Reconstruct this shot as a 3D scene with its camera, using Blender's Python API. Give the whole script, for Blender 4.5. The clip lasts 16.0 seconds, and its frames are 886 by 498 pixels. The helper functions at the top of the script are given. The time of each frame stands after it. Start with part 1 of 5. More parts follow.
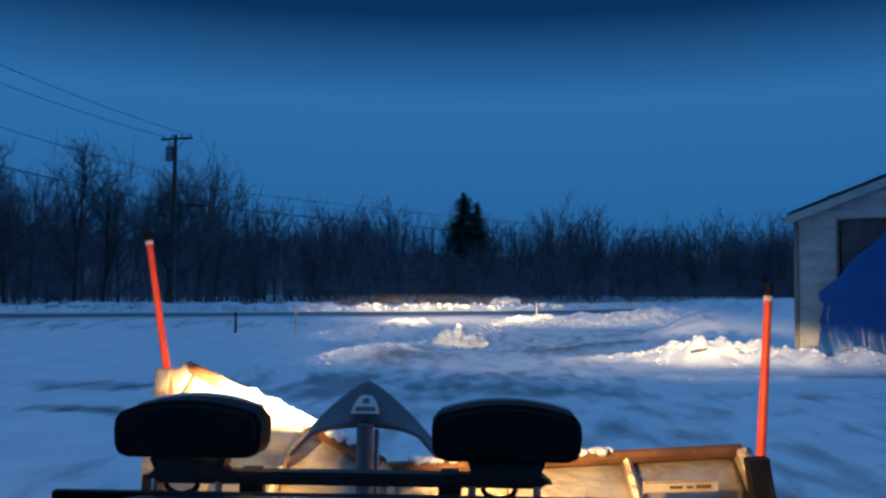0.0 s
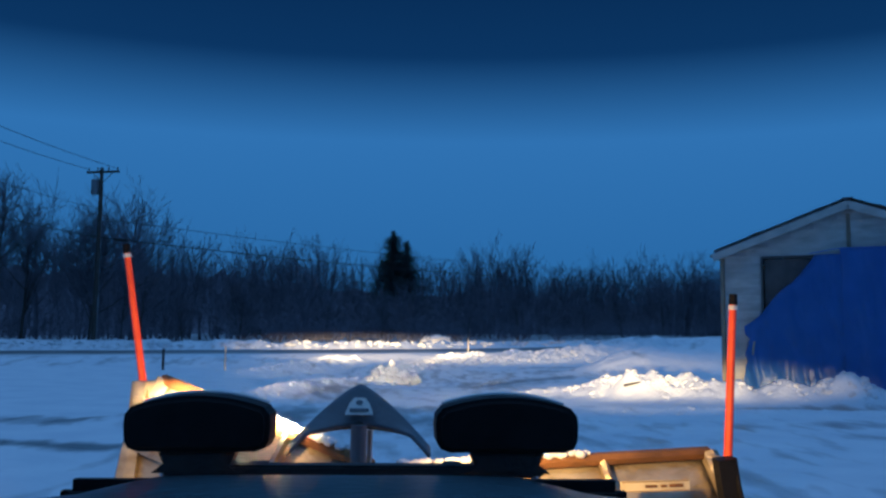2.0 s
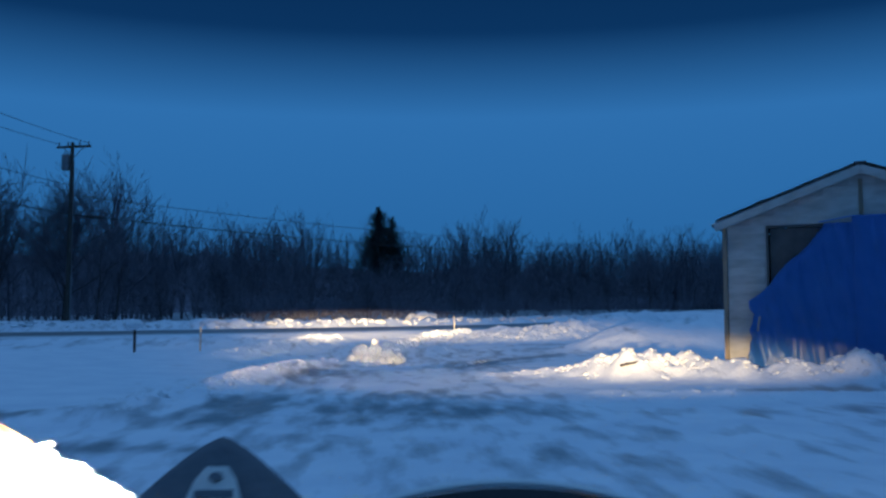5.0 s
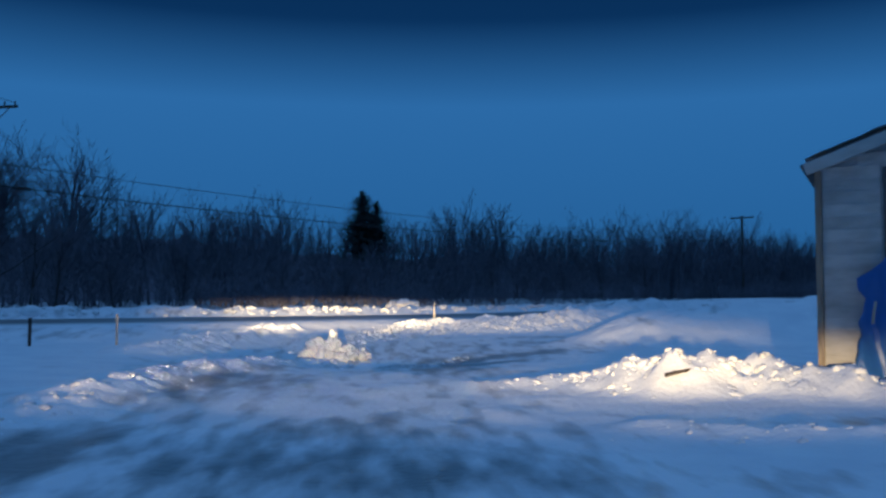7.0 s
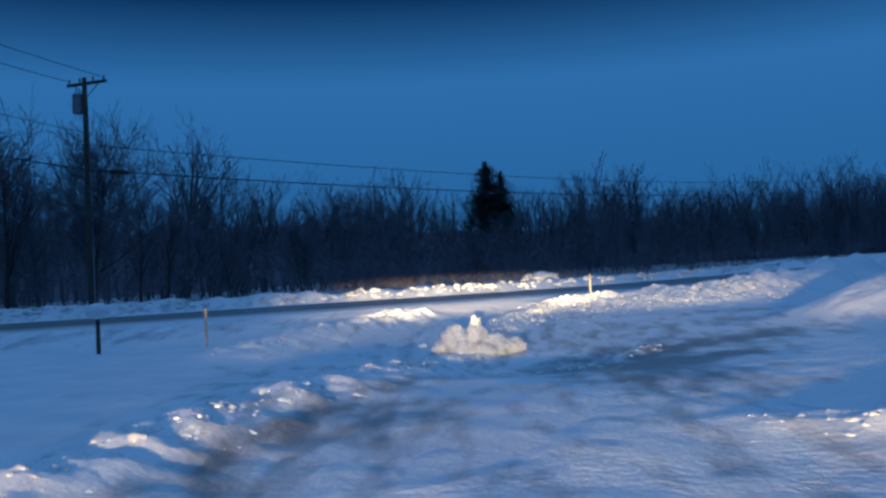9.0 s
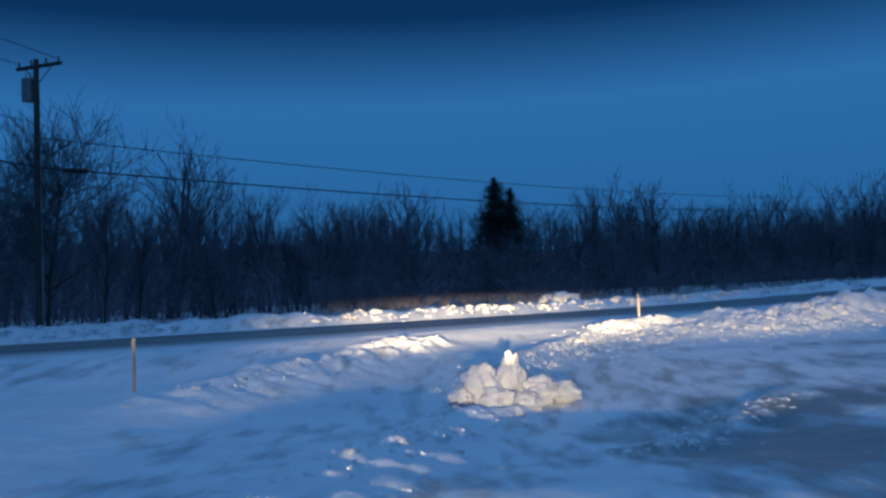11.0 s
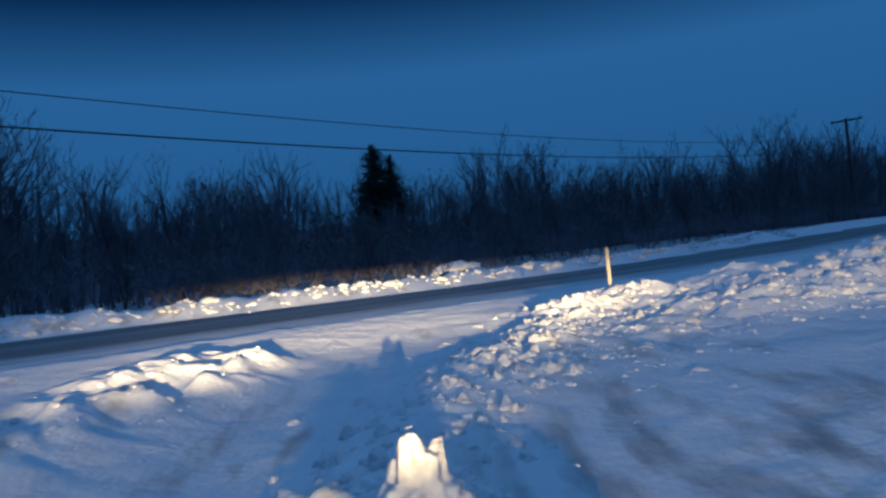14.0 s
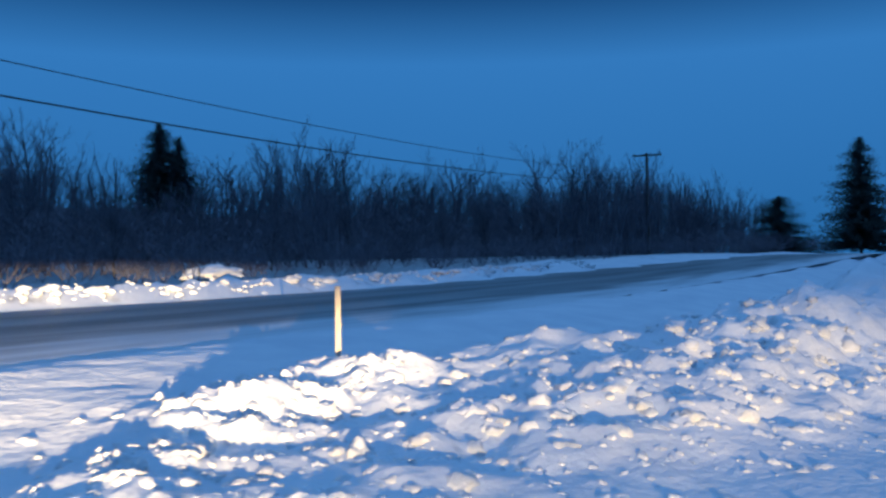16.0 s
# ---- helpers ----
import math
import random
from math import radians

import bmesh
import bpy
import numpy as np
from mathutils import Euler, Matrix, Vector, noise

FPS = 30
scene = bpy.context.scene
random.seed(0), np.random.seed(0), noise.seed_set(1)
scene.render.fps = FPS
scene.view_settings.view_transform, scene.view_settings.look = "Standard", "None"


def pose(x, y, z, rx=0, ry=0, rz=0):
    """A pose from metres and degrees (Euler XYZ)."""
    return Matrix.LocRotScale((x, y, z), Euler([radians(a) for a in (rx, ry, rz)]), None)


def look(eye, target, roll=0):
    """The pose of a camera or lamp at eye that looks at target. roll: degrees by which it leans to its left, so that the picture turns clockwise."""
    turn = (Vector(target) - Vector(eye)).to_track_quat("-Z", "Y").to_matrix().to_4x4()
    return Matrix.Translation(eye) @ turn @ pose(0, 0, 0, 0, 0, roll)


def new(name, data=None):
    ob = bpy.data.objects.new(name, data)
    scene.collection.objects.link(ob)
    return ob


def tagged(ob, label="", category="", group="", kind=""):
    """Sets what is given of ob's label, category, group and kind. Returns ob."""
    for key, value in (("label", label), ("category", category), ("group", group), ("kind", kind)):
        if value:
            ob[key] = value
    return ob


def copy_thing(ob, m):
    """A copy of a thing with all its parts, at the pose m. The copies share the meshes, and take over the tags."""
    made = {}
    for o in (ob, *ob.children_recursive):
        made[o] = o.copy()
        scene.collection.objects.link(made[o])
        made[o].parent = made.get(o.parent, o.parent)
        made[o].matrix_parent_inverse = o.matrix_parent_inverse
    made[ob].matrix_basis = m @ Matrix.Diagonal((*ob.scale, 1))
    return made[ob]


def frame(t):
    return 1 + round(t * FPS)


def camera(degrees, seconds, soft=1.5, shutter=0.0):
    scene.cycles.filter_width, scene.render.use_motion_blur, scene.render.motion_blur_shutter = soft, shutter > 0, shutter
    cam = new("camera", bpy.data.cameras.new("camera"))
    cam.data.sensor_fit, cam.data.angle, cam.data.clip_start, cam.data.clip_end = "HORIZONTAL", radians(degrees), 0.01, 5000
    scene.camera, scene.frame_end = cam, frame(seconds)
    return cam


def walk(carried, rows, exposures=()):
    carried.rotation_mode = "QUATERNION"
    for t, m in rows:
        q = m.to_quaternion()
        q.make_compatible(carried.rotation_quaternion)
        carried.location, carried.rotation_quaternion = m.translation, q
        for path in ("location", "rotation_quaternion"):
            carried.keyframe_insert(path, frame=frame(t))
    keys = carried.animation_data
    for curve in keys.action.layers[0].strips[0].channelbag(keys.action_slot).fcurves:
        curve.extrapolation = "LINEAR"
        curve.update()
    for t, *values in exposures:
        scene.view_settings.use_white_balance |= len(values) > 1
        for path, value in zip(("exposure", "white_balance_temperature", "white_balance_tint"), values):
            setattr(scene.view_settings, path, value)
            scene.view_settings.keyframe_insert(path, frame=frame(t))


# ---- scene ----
cam = camera(53.6, 16.0, soft=2.5, shutter=0.3)


def aim(x, y, z, yaw, pitch, roll):
    a, p = radians(yaw), radians(pitch)
    return look((x, y, z), (x - math.sin(a) * math.cos(p), y + math.cos(a) * math.cos(p), z + math.sin(p)), roll)


# seconds, x, y, z, yaw to the left, pitch up, roll
PATH = [
    (0, 0.36, 0.12, 1.600, 1.87, 3.15, 0.54),
    (0.5, 0.29, 0.07, 1.593, -0.29, 4.39, 0.47),
    (1, 0.22, 0.06, 1.543, -2.77, 3.92, 0.56),
    (1.5, 0.16, -0.01, 1.452, -2.42, 5.19, 1.27),
    (2, 0.13, -0.01, 1.471, -2.78, 5.75, 0.60),
    (2.5, 0.11, -0.02, 1.493, -2.33, 6.22, 0.07),
    (3, 0.13, -0.02, 1.487, -3.07, 6.64, 0.07),
    (3.5, 0.09, -0.01, 1.511, -2.38, 5.50, 0.43),
    (4, 0.08, -0.01, 1.537, -3.92, 5.28, -0.27),
    (4.2, 0.09, 0.05, 1.540, -3.30, 4.50, -0.20),
    (5, 0.30, 1.60, 1.530, -3.70, 4.20, 0.00),
    (5.7, 0.68, 4.10, 1.500, -4.20, 4.00, 0.15),
    (6.5, 1.14, 6.88, 1.418, -4.60, 4.02, 0.20),
    (7, 1.27, 8.50, 1.432, -4.43, 3.47, 0.20),
    (7.2, 1.31, 9.20, 1.430, -3.27, 2.81, 0.40),
    (7.3, 1.31, 9.55, 1.440, -3.88, 2.58, -0.70),
    (7.5, 1.22, 10.20, 1.435, -3.39, 4.30, -2.90),
    (8, 0.87, 12.01, 1.443, 1.92, 1.17, -3.20),
    (8.2, 0.83, 12.85, 1.455, 4.00, 1.50, -3.00),
    (10.3, -0.02, 20.15, 1.463, 3.00, 2.10, -2.50),
    (10.5, -0.07, 20.82, 1.455, 3.50, 1.43, -2.90),
    (11, -0.22, 22.63, 1.466, 3.93, 3.32, -2.40),
    (11.5, -0.55, 24.53, 1.360, 6.11, 4.85, -2.40),
    (12, -0.71, 26.37, 1.367, 6.50, 3.73, -2.30),
    (12.5, -0.98, 28.45, 1.362, 4.40, 3.85, -4.00),
    (13, -0.97, 30.45, 1.311, 5.04, 4.67, -0.70),
    (13.5, -0.64, 32.59, 1.298, -4.27, 1.40, -3.60),
    (14, -0.23, 34.87, 1.296, -3.55, 1.32, -5.80),
    (14.5, 0.33, 36.99, 1.342, -4.33, 2.06, -5.30),
    (14.8, 0.71, 38.15, 1.357, -6.78, 2.78, -4.50),
    (15, 0.99, 38.89, 1.366, -9.76, 1.03, -4.80),
    (15.2, 1.27, 39.64, 1.426, -12.56, 0.60, -5.10),
    (15.5, 1.71, 40.72, 1.523, -14.19, 2.09, -3.50),
    (16, 2.54, 42.40, 1.683, -16.29, 0.83, -0.80),
]
walk(cam, [(t, aim(*row)) for t, *row in PATH], exposures=[(0, 0.0), (1.5, 0.0), (2.0, 0.15), (4.2, 0.15), (6.5, -0.1), (8, 0.0), (10.5, -0.02), (12.5, -0.18), (13.5, -0.52), (14.0, -0.35), (14.5, -0.35), (15.0, -0.1), (15.4, 0.25), (16, 0.35)])

# ---- dusk sky ----
world = bpy.data.worlds.new("dusk")
scene.world = world
world.use_nodes = True
wn, wl = world.node_tree.nodes, world.node_tree.links
wn.clear()
w_out, w_bg = wn.new("ShaderNodeOutputWorld"), wn.new("ShaderNodeBackground")
w_tc, w_sep, w_ramp = wn.new("ShaderNodeTexCoord"), wn.new("ShaderNodeSeparateXYZ"), wn.new("ShaderNodeValToRGB")
wl.new(w_tc.outputs["Generated"], w_sep.inputs[0])
wl.new(w_sep.outputs["Z"], w_ramp.inputs[0])
# a paler strip of sky over the woods, the windscreen's tint put in as a dark band above it, a paler zenith
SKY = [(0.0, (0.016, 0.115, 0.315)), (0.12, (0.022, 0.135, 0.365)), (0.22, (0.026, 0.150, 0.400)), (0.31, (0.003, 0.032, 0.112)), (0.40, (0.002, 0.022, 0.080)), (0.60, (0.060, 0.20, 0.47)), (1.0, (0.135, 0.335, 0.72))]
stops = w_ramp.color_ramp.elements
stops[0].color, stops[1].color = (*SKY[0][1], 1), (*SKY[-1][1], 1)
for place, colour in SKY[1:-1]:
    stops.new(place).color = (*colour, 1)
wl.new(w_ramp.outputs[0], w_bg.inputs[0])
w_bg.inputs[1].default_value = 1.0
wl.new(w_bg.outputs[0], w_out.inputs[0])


def spot_lamp(name, eye, target, watts, colour, size, blend, radius, wide=1.0):
    """A spot lamp; wide: how much broader than high its beam is."""
    data = bpy.data.lights.new(name, "SPOT")
    data.energy, data.color, data.spot_size, data.spot_blend, data.shadow_soft_size = watts, colour, radians(size), blend, radius
    ob = new(name, data)
    ob.matrix_world = look(eye, target) @ Matrix.Diagonal((wide, 1, 1, 1))
    return ob


# the two lamps of the snow plow: a flat long beam down the yard and the spill onto the blade
WARM = (1.0, 0.72, 0.38)
for side in (-1, 1):
    spot_lamp("plow_lamp", (side * 0.475, 2.90, 1.200), (side * 2.5 + 3.0, 40, -0.35), 28000, WARM, 5.2, 1.0, 0.10, 10.5)
    spot_lamp("plow_lamp", (side * 0.475, 2.90, 1.200), (side * 2.0 - 2.5, 69, 0.62), 400000, WARM, 2.2, 1.0, 0.10, 8.0)
    spot_lamp("plow_lamp", (side * 0.475, 2.90, 1.200), (side * 1.5 + 7.0, 51, 0.55), 30000, WARM, 2.6, 1.0, 0.10, 7.5)
    spot_lamp("plow_lamp", (side * 0.475, 2.90, 1.200), (side * 0.95, 3.5, 0.80), 85, (1.0, 0.60, 0.22), 128, 0.5, 0.05)

# ---- materials ----


def material(name, colour=(0.5, 0.5, 0.5), rough=0.6, metal=0.0, second=None, scale=4.0, stretch=(1, 1, 1), bump=0.0, bump_scale=30.0, coords="Object", spec=0.5, detail=6.0, lo=0.35, hi=0.65, vary=0.0):
    """A principled material with two noises: a broad change of colour and a fine relief."""
    m = bpy.data.materials.new(name)
    m.use_nodes = True
    n, l = m.node_tree.nodes, m.node_tree.links
    b = n["Principled BSDF"]
    b.inputs["Roughness"].default_value, b.inputs["Metallic"].default_value = rough, metal
    b.inputs["Base Color"].default_value = (*colour, 1)
    b.inputs["Specular IOR Level"].default_value = spec
    tc, mp = n.new("ShaderNodeTexCoord"), n.new("ShaderNodeMapping")
    mp.inputs["Scale"].default_value = stretch
    l.new(tc.outputs[coords], mp.inputs[0])
    if second:
        t, r = n.new("ShaderNodeTexNoise"), n.new("ShaderNodeValToRGB")
        t.inputs["Scale"].default_value, t.inputs["Detail"].default_value = scale, detail
        l.new(mp.outputs[0], t.inputs[0])
        l.new(t.outputs[0], r.inputs[0])
        r.color_ramp.elements[0].position, r.color_ramp.elements[1].position = lo, hi
        r.color_ramp.elements[0].color, r.color_ramp.elements[1].color = (*colour, 1), (*second, 1)
        last = r.outputs[0]
        if vary:
            info, hsv = n.new("ShaderNodeObjectInfo"), n.new("ShaderNodeHueSaturation")
            rng = n.new("ShaderNodeMapRange")
            rng.inputs["To Min"].default_value, rng.inputs["To Max"].default_value = 1 - vary, 1 + vary
            l.new(info.outputs["Random"], rng.inputs[0])
            l.new(rng.outputs[0], hsv.inputs["Value"])
            l.new(last, hsv.inputs["Color"])
            last = hsv.outputs[0]
        l.new(last, b.inputs["Base Color"])
    if bump:
        t, bp = n.new("ShaderNodeTexNoise"), n.new("ShaderNodeBump")
        t.inputs["Scale"].default_value, t.inputs["Detail"].default_value = bump_scale, 5.0
        bp.inputs["Strength"].default_value, bp.inputs["Distance"].default_value = bump, 0.05
        l.new(mp.outputs[0], t.inputs[0])
        l.new(t.outputs[0], bp.inputs["Height"])
        l.new(bp.outputs[0], b.inputs["Normal"])
    return m


def ground_material():
    """Snow, greyed where the attribute 'bare' is high: scraped ice, dirt and the woods' shaded floor."""
    m = material("snow_ground", (0.80, 0.83, 0.87), 0.55, second=(0.70, 0.74, 0.80), scale=0.9, bump=0.5, bump_scale=9.0, spec=0.3)
    n, l = m.node_tree.nodes, m.node_tree.links
    b = n["Principled BSDF"]
    ramp = b.inputs["Base Color"].links[0].from_socket
    at, noise_t, add, r = n.new("ShaderNodeAttribute"), n.new("ShaderNodeTexNoise"), n.new("ShaderNodeMath"), n.new("ShaderNodeValToRGB")
    at.attribute_name = "bare"
    noise_t.inputs["Scale"].default_value, noise_t.inputs["Detail"].default_value = 1.6, 8.0
    mp, tc = n.new("ShaderNodeMapping"), n.new("ShaderNodeTexCoord")
    mp.inputs["Scale"].default_value = (1.5, 0.42, 1.0)
    mp.inputs["Rotation"].default_value = (0, 0, radians(-14))
    l.new(tc.outputs["Object"], mp.inputs[0])
    l.new(mp.outputs[0], noise_t.inputs[0])
    sub = n.new("ShaderNodeMath")
    sub.operation, sub.inputs[1].default_value = "SUBTRACT", 0.5
    l.new(noise_t.outputs[0], sub.inputs[0])
    add.operation, add.inputs[1].default_value = "MULTIPLY_ADD", 1.6
    l.new(sub.outputs[0], add.inputs[0])
    l.new(at.outputs["Fac"], add.inputs[2])
    l.new(add.outputs[0], r.inputs[0])
    r.color_ramp.elements[0].position, r.color_ramp.elements[1].position = 0.35, 0.85
    r.color_ramp.elements[0].color, r.color_ramp.elements[1].color = (0, 0, 0, 1), (1, 1, 1, 1)
    mix = n.new("ShaderNodeMix")
    mix.data_type = "RGBA"
    l.new(r.outputs[0], mix.inputs["Factor"])
    l.new(ramp, mix.inputs["A"])
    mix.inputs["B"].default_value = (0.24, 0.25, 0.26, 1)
    l.new(mix.outputs["Result"], b.inputs["Base Color"])
    rr = n.new("ShaderNodeMapRange")
    rr.inputs["To Min"].default_value, rr.inputs["To Max"].default_value = 0.6, 0.28
    l.new(r.outputs[0], rr.inputs[0])
    l.new(rr.outputs[0], b.inputs["Roughness"])
    return m


V_NEAR, V_FAR = 39.6, 53.4  # the road's edges, measured across it


def road_material(near, far):
    """Salted asphalt with tyre-polished streaks, that runs out into packed snow along both edges."""
    m = material("salted_asphalt", (0.115, 0.113, 0.112), 0.45, second=(0.34, 0.345, 0.355), scale=1.0, stretch=(0.045, 0.6, 1), bump=0.25, bump_scale=40, coords="UV", lo=0.40, hi=0.74)
    n, l = m.node_tree.nodes, m.node_tree.links
    b = n["Principled BSDF"]
    base = b.inputs["Base Color"].links[0].from_socket
    tc, sep, mp, grain = n.new("ShaderNodeTexCoord"), n.new("ShaderNodeSeparateXYZ"), n.new("ShaderNodeMapping"), n.new("ShaderNodeTexNoise")
    l.new(tc.outputs["UV"], sep.inputs[0])
    l.new(tc.outputs["UV"], mp.inputs[0])
    mp.inputs["Scale"].default_value = (0.12, 0.9, 1)
    grain.inputs["Scale"].default_value, grain.inputs["Detail"].default_value = 1.3, 8.0
    l.new(mp.outputs[0], grain.inputs[0])
    edges = []
    for a, c, lo, hi in ((near, near + 5.0, 1.0, 0.0), (far - 1.6, far, 0.0, 0.8)):
        r = n.new("ShaderNodeMapRange")
        for key, value in (("From Min", a), ("From Max", c), ("To Min", lo), ("To Max", hi)):
            r.inputs[key].default_value = value
        l.new(sep.outputs["Y"], r.inputs[0])
        edges.append(r)
    top, add, fade = n.new("ShaderNodeMath"), n.new("ShaderNodeMath"), n.new("ShaderNodeMapRange")
    top.operation, add.operation = "MAXIMUM", "MULTIPLY_ADD"
    l.new(edges[0].outputs[0], top.inputs[0])
    l.new(edges[1].outputs[0], top.inputs[1])
    l.new(grain.outputs[0], add.inputs[0])
    add.inputs[1].default_value = 1.1
    l.new(top.outputs[0], add.inputs[2])
    fade.interpolation_type = "SMOOTHSTEP"
    fade.inputs["From Min"].default_value, fade.inputs["From Max"].default_value = 0.72, 1.45
    l.new(add.outputs[0], fade.inputs[0])
    mix = n.new("ShaderNodeMix")
    mix.data_type = "RGBA"
    l.new(fade.outputs[0], mix.inputs["Factor"])
    l.new(base, mix.inputs["A"])
    mix.inputs["B"].default_value = (0.68, 0.71, 0.75, 1)
    l.new(mix.outputs["Result"], b.inputs["Base Color"])
    return m


M_GROUND = ground_material()
M_SNOW = material("clod_snow", (0.80, 0.83, 0.87), 0.6, second=(0.66, 0.68, 0.70), scale=2.5, bump=0.5, bump_scale=14, spec=0.3)
M_ROAD = road_material(V_NEAR, V_FAR)
M_BARK = material("bare_bark", (0.055, 0.048, 0.044), 0.9, second=(0.11, 0.095, 0.085), scale=6, bump=0.4, bump_scale=25, spec=0.1)
# the blue in this grey is haze over the woods, put into the colour
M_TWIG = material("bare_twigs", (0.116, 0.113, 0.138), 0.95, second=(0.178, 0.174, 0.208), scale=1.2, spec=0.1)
M_NEEDLE = material("spruce_needles", (0.066, 0.082, 0.074), 0.9, second=(0.105, 0.122, 0.108), scale=3, spec=0.1)
M_POLE = material("weathered_pole_wood", (0.055, 0.047, 0.04), 0.85, second=(0.10, 0.085, 0.075), scale=5, stretch=(3, 3, 0.4), bump=0.4, bump_scale=20, spec=0.2)
M_WIRE = material("black_cable", (0.012, 0.012, 0.013), 0.6)
M_STEEL_GREY = material("grey_transformer", (0.16, 0.17, 0.18), 0.5, 0.3, second=(0.22, 0.23, 0.24), scale=6)
M_SIDING = material("white_clapboard_paint", (0.52, 0.51, 0.48), 0.75, second=(0.34, 0.33, 0.30), scale=2.2, stretch=(1, 1, 3), bump=0.3, bump_scale=35, lo=0.4, hi=0.8, vary=0.12)
M_TRIM = material("weathered_trim", (0.34, 0.28, 0.21), 0.8, second=(0.20, 0.16, 0.12), scale=4, stretch=(4, 4, 0.6), bump=0.3, bump_scale=25)
M_ROOF = material("dark_shingle", (0.06, 0.06, 0.065), 0.85, second=(0.12, 0.12, 0.13), scale=5, bump=0.5, bump_scale=18)
M_TARP = material("blue_tarp", (0.040, 0.20, 0.58), 0.34, second=(0.06, 0.24, 0.64), scale=1.8, bump=0.12, bump_scale=5, lo=0.3, hi=0.7)
M_DARK = material("dark_interior", (0.085, 0.078, 0.075), 0.8, second=(0.13, 0.12, 0.115), scale=3)
M_BLACK = material("black_plastic", (0.006, 0.006, 0.007), 0.6, second=(0.011, 0.011, 0.012), scale=8, bump=0.15, bump_scale=120, spec=0.15)
M_BLACK_STEEL = material("black_powder_coat", (0.010, 0.010, 0.011), 0.5, 0.0, second=(0.022, 0.020, 0.018), scale=7, bump=0.2, bump_scale=60)
M_PAINT = material("dark_truck_paint", (0.005, 0.006, 0.008), 0.30, 0.0, second=(0.010, 0.012, 0.015), scale=3, bump=0.10, bump_scale=22, spec=0.14)
M_GUARD = material("grey_painted_guard", (0.085, 0.10, 0.12), 0.45, 0.0, second=(0.12, 0.14, 0.165), scale=5, bump=0.12, bump_scale=40)
M_BLADE = material("stainless_blade", (0.60, 0.53, 0.40), 0.42, 0.55, second=(0.34, 0.27, 0.19), scale=4.5, stretch=(1, 1, 2.5), bump=0.3, bump_scale=18)
M_ORANGE = material("fluorescent_orange", (0.95, 0.10, 0.03), 0.45, second=(0.80, 0.07, 0.025), scale=12)
M_WHITE_LABEL = material("white_decal", (0.75, 0.75, 0.72), 0.5, second=(0.62, 0.61, 0.58), scale=9)
M_YELLOW_LABEL = material("yellow_decal", (0.75, 0.55, 0.04), 0.5, second=(0.65, 0.46, 0.03), scale=9)
M_CREAM_LABEL = material("cream_decal", (0.66, 0.56, 0.36), 0.5, second=(0.55, 0.45, 0.27), scale=9)
# on the rail this colour holds rust and the lamps' orange reflection
M_ORANGE_BROWN = material("orange_brown_steel", (0.16, 0.075, 0.030), 0.6, 0.35, second=(0.30, 0.13, 0.045), scale=7, stretch=(1, 1, 2), bump=0.3, bump_scale=45)
M_RUBBER = material("tyre_rubber", (0.018, 0.018, 0.018), 0.8, second=(0.035, 0.034, 0.033), scale=8, bump=0.3, bump_scale=50)
M_CHROME = material("brushed_steel", (0.5, 0.5, 0.5), 0.3, 0.9, second=(0.4, 0.4, 0.4), scale=12)
M_STAKE = material("pale_lath_stake", (0.52, 0.47, 0.40), 0.8, second=(0.38, 0.33, 0.27), scale=9, stretch=(3, 3, 0.6))
M_DARKWOOD = material("dark_post_wood", (0.035, 0.032, 0.03), 0.85, second=(0.06, 0.055, 0.05), scale=7)
M_LENS = material("lamp_lens", (0.8, 0.8, 0.78), 0.12)
M_CLOTH = material("grey_headliner", (0.10, 0.10, 0.11), 0.95, second=(0.13, 0.13, 0.14), scale=30)

# ---- building helpers ----


def mesh_from(name, verts, faces, mat=None, smooth=False):
    me = bpy.data.meshes.new(name)
    me.from_pydata([tuple(v) for v in verts], [], [tuple(f) for f in faces])
    if mat:
        me.materials.append(mat)
    if smooth:
        me.polygons.foreach_set("use_smooth", [True] * len(me.polygons))
    me.update()
    return me


def part(name, bm, mat, parent=None, label="", smooth=False):
    """Links a bmesh as one mesh object under a thing or a part."""
    me = bpy.data.meshes.new(name)
    bm.to_mesh(me)
    bm.free()
    me.materials.append(mat)
    if smooth:
        me.polygons.foreach_set("use_smooth", [True] * len(me.polygons))
    ob = new(name, me)
    ob.parent = parent
    if label:
        tagged(ob, label)
    return ob


def thing(name, label, category, at=(0, 0, 0), turn=0.0, group=""):
    ob = new(name)
    ob.matrix_world = pose(*at, 0, 0, turn)
    ob.empty_display_size = 0.2
    return tagged(ob, label, category, group)


def box(bm, centre, size, bevel=0.0, m=None):
    r = bmesh.ops.create_cube(bm, size=1.0)
    for v in r["verts"]:
        v.co = Vector((v.co.x * size[0] + centre[0], v.co.y * size[1] + centre[1], v.co.z * size[2] + centre[2]))
    if bevel:
        edges = {e for v in r["verts"] for e in v.link_edges}
        out = bmesh.ops.bevel(bm, geom=list(edges), offset=bevel, segments=2, affect="EDGES")
        verts = {v for f in out["faces"] for v in f.verts} | {v for v in r["verts"] if v.is_valid}
    else:
        verts = set(r["verts"])
    if m is not None:
        for v in verts:
            v.co = m @ v.co
    return bm


def boxed(centre, size, bevel=0.0, m=None):
    return box(bmesh.new(), centre, size, bevel, m)


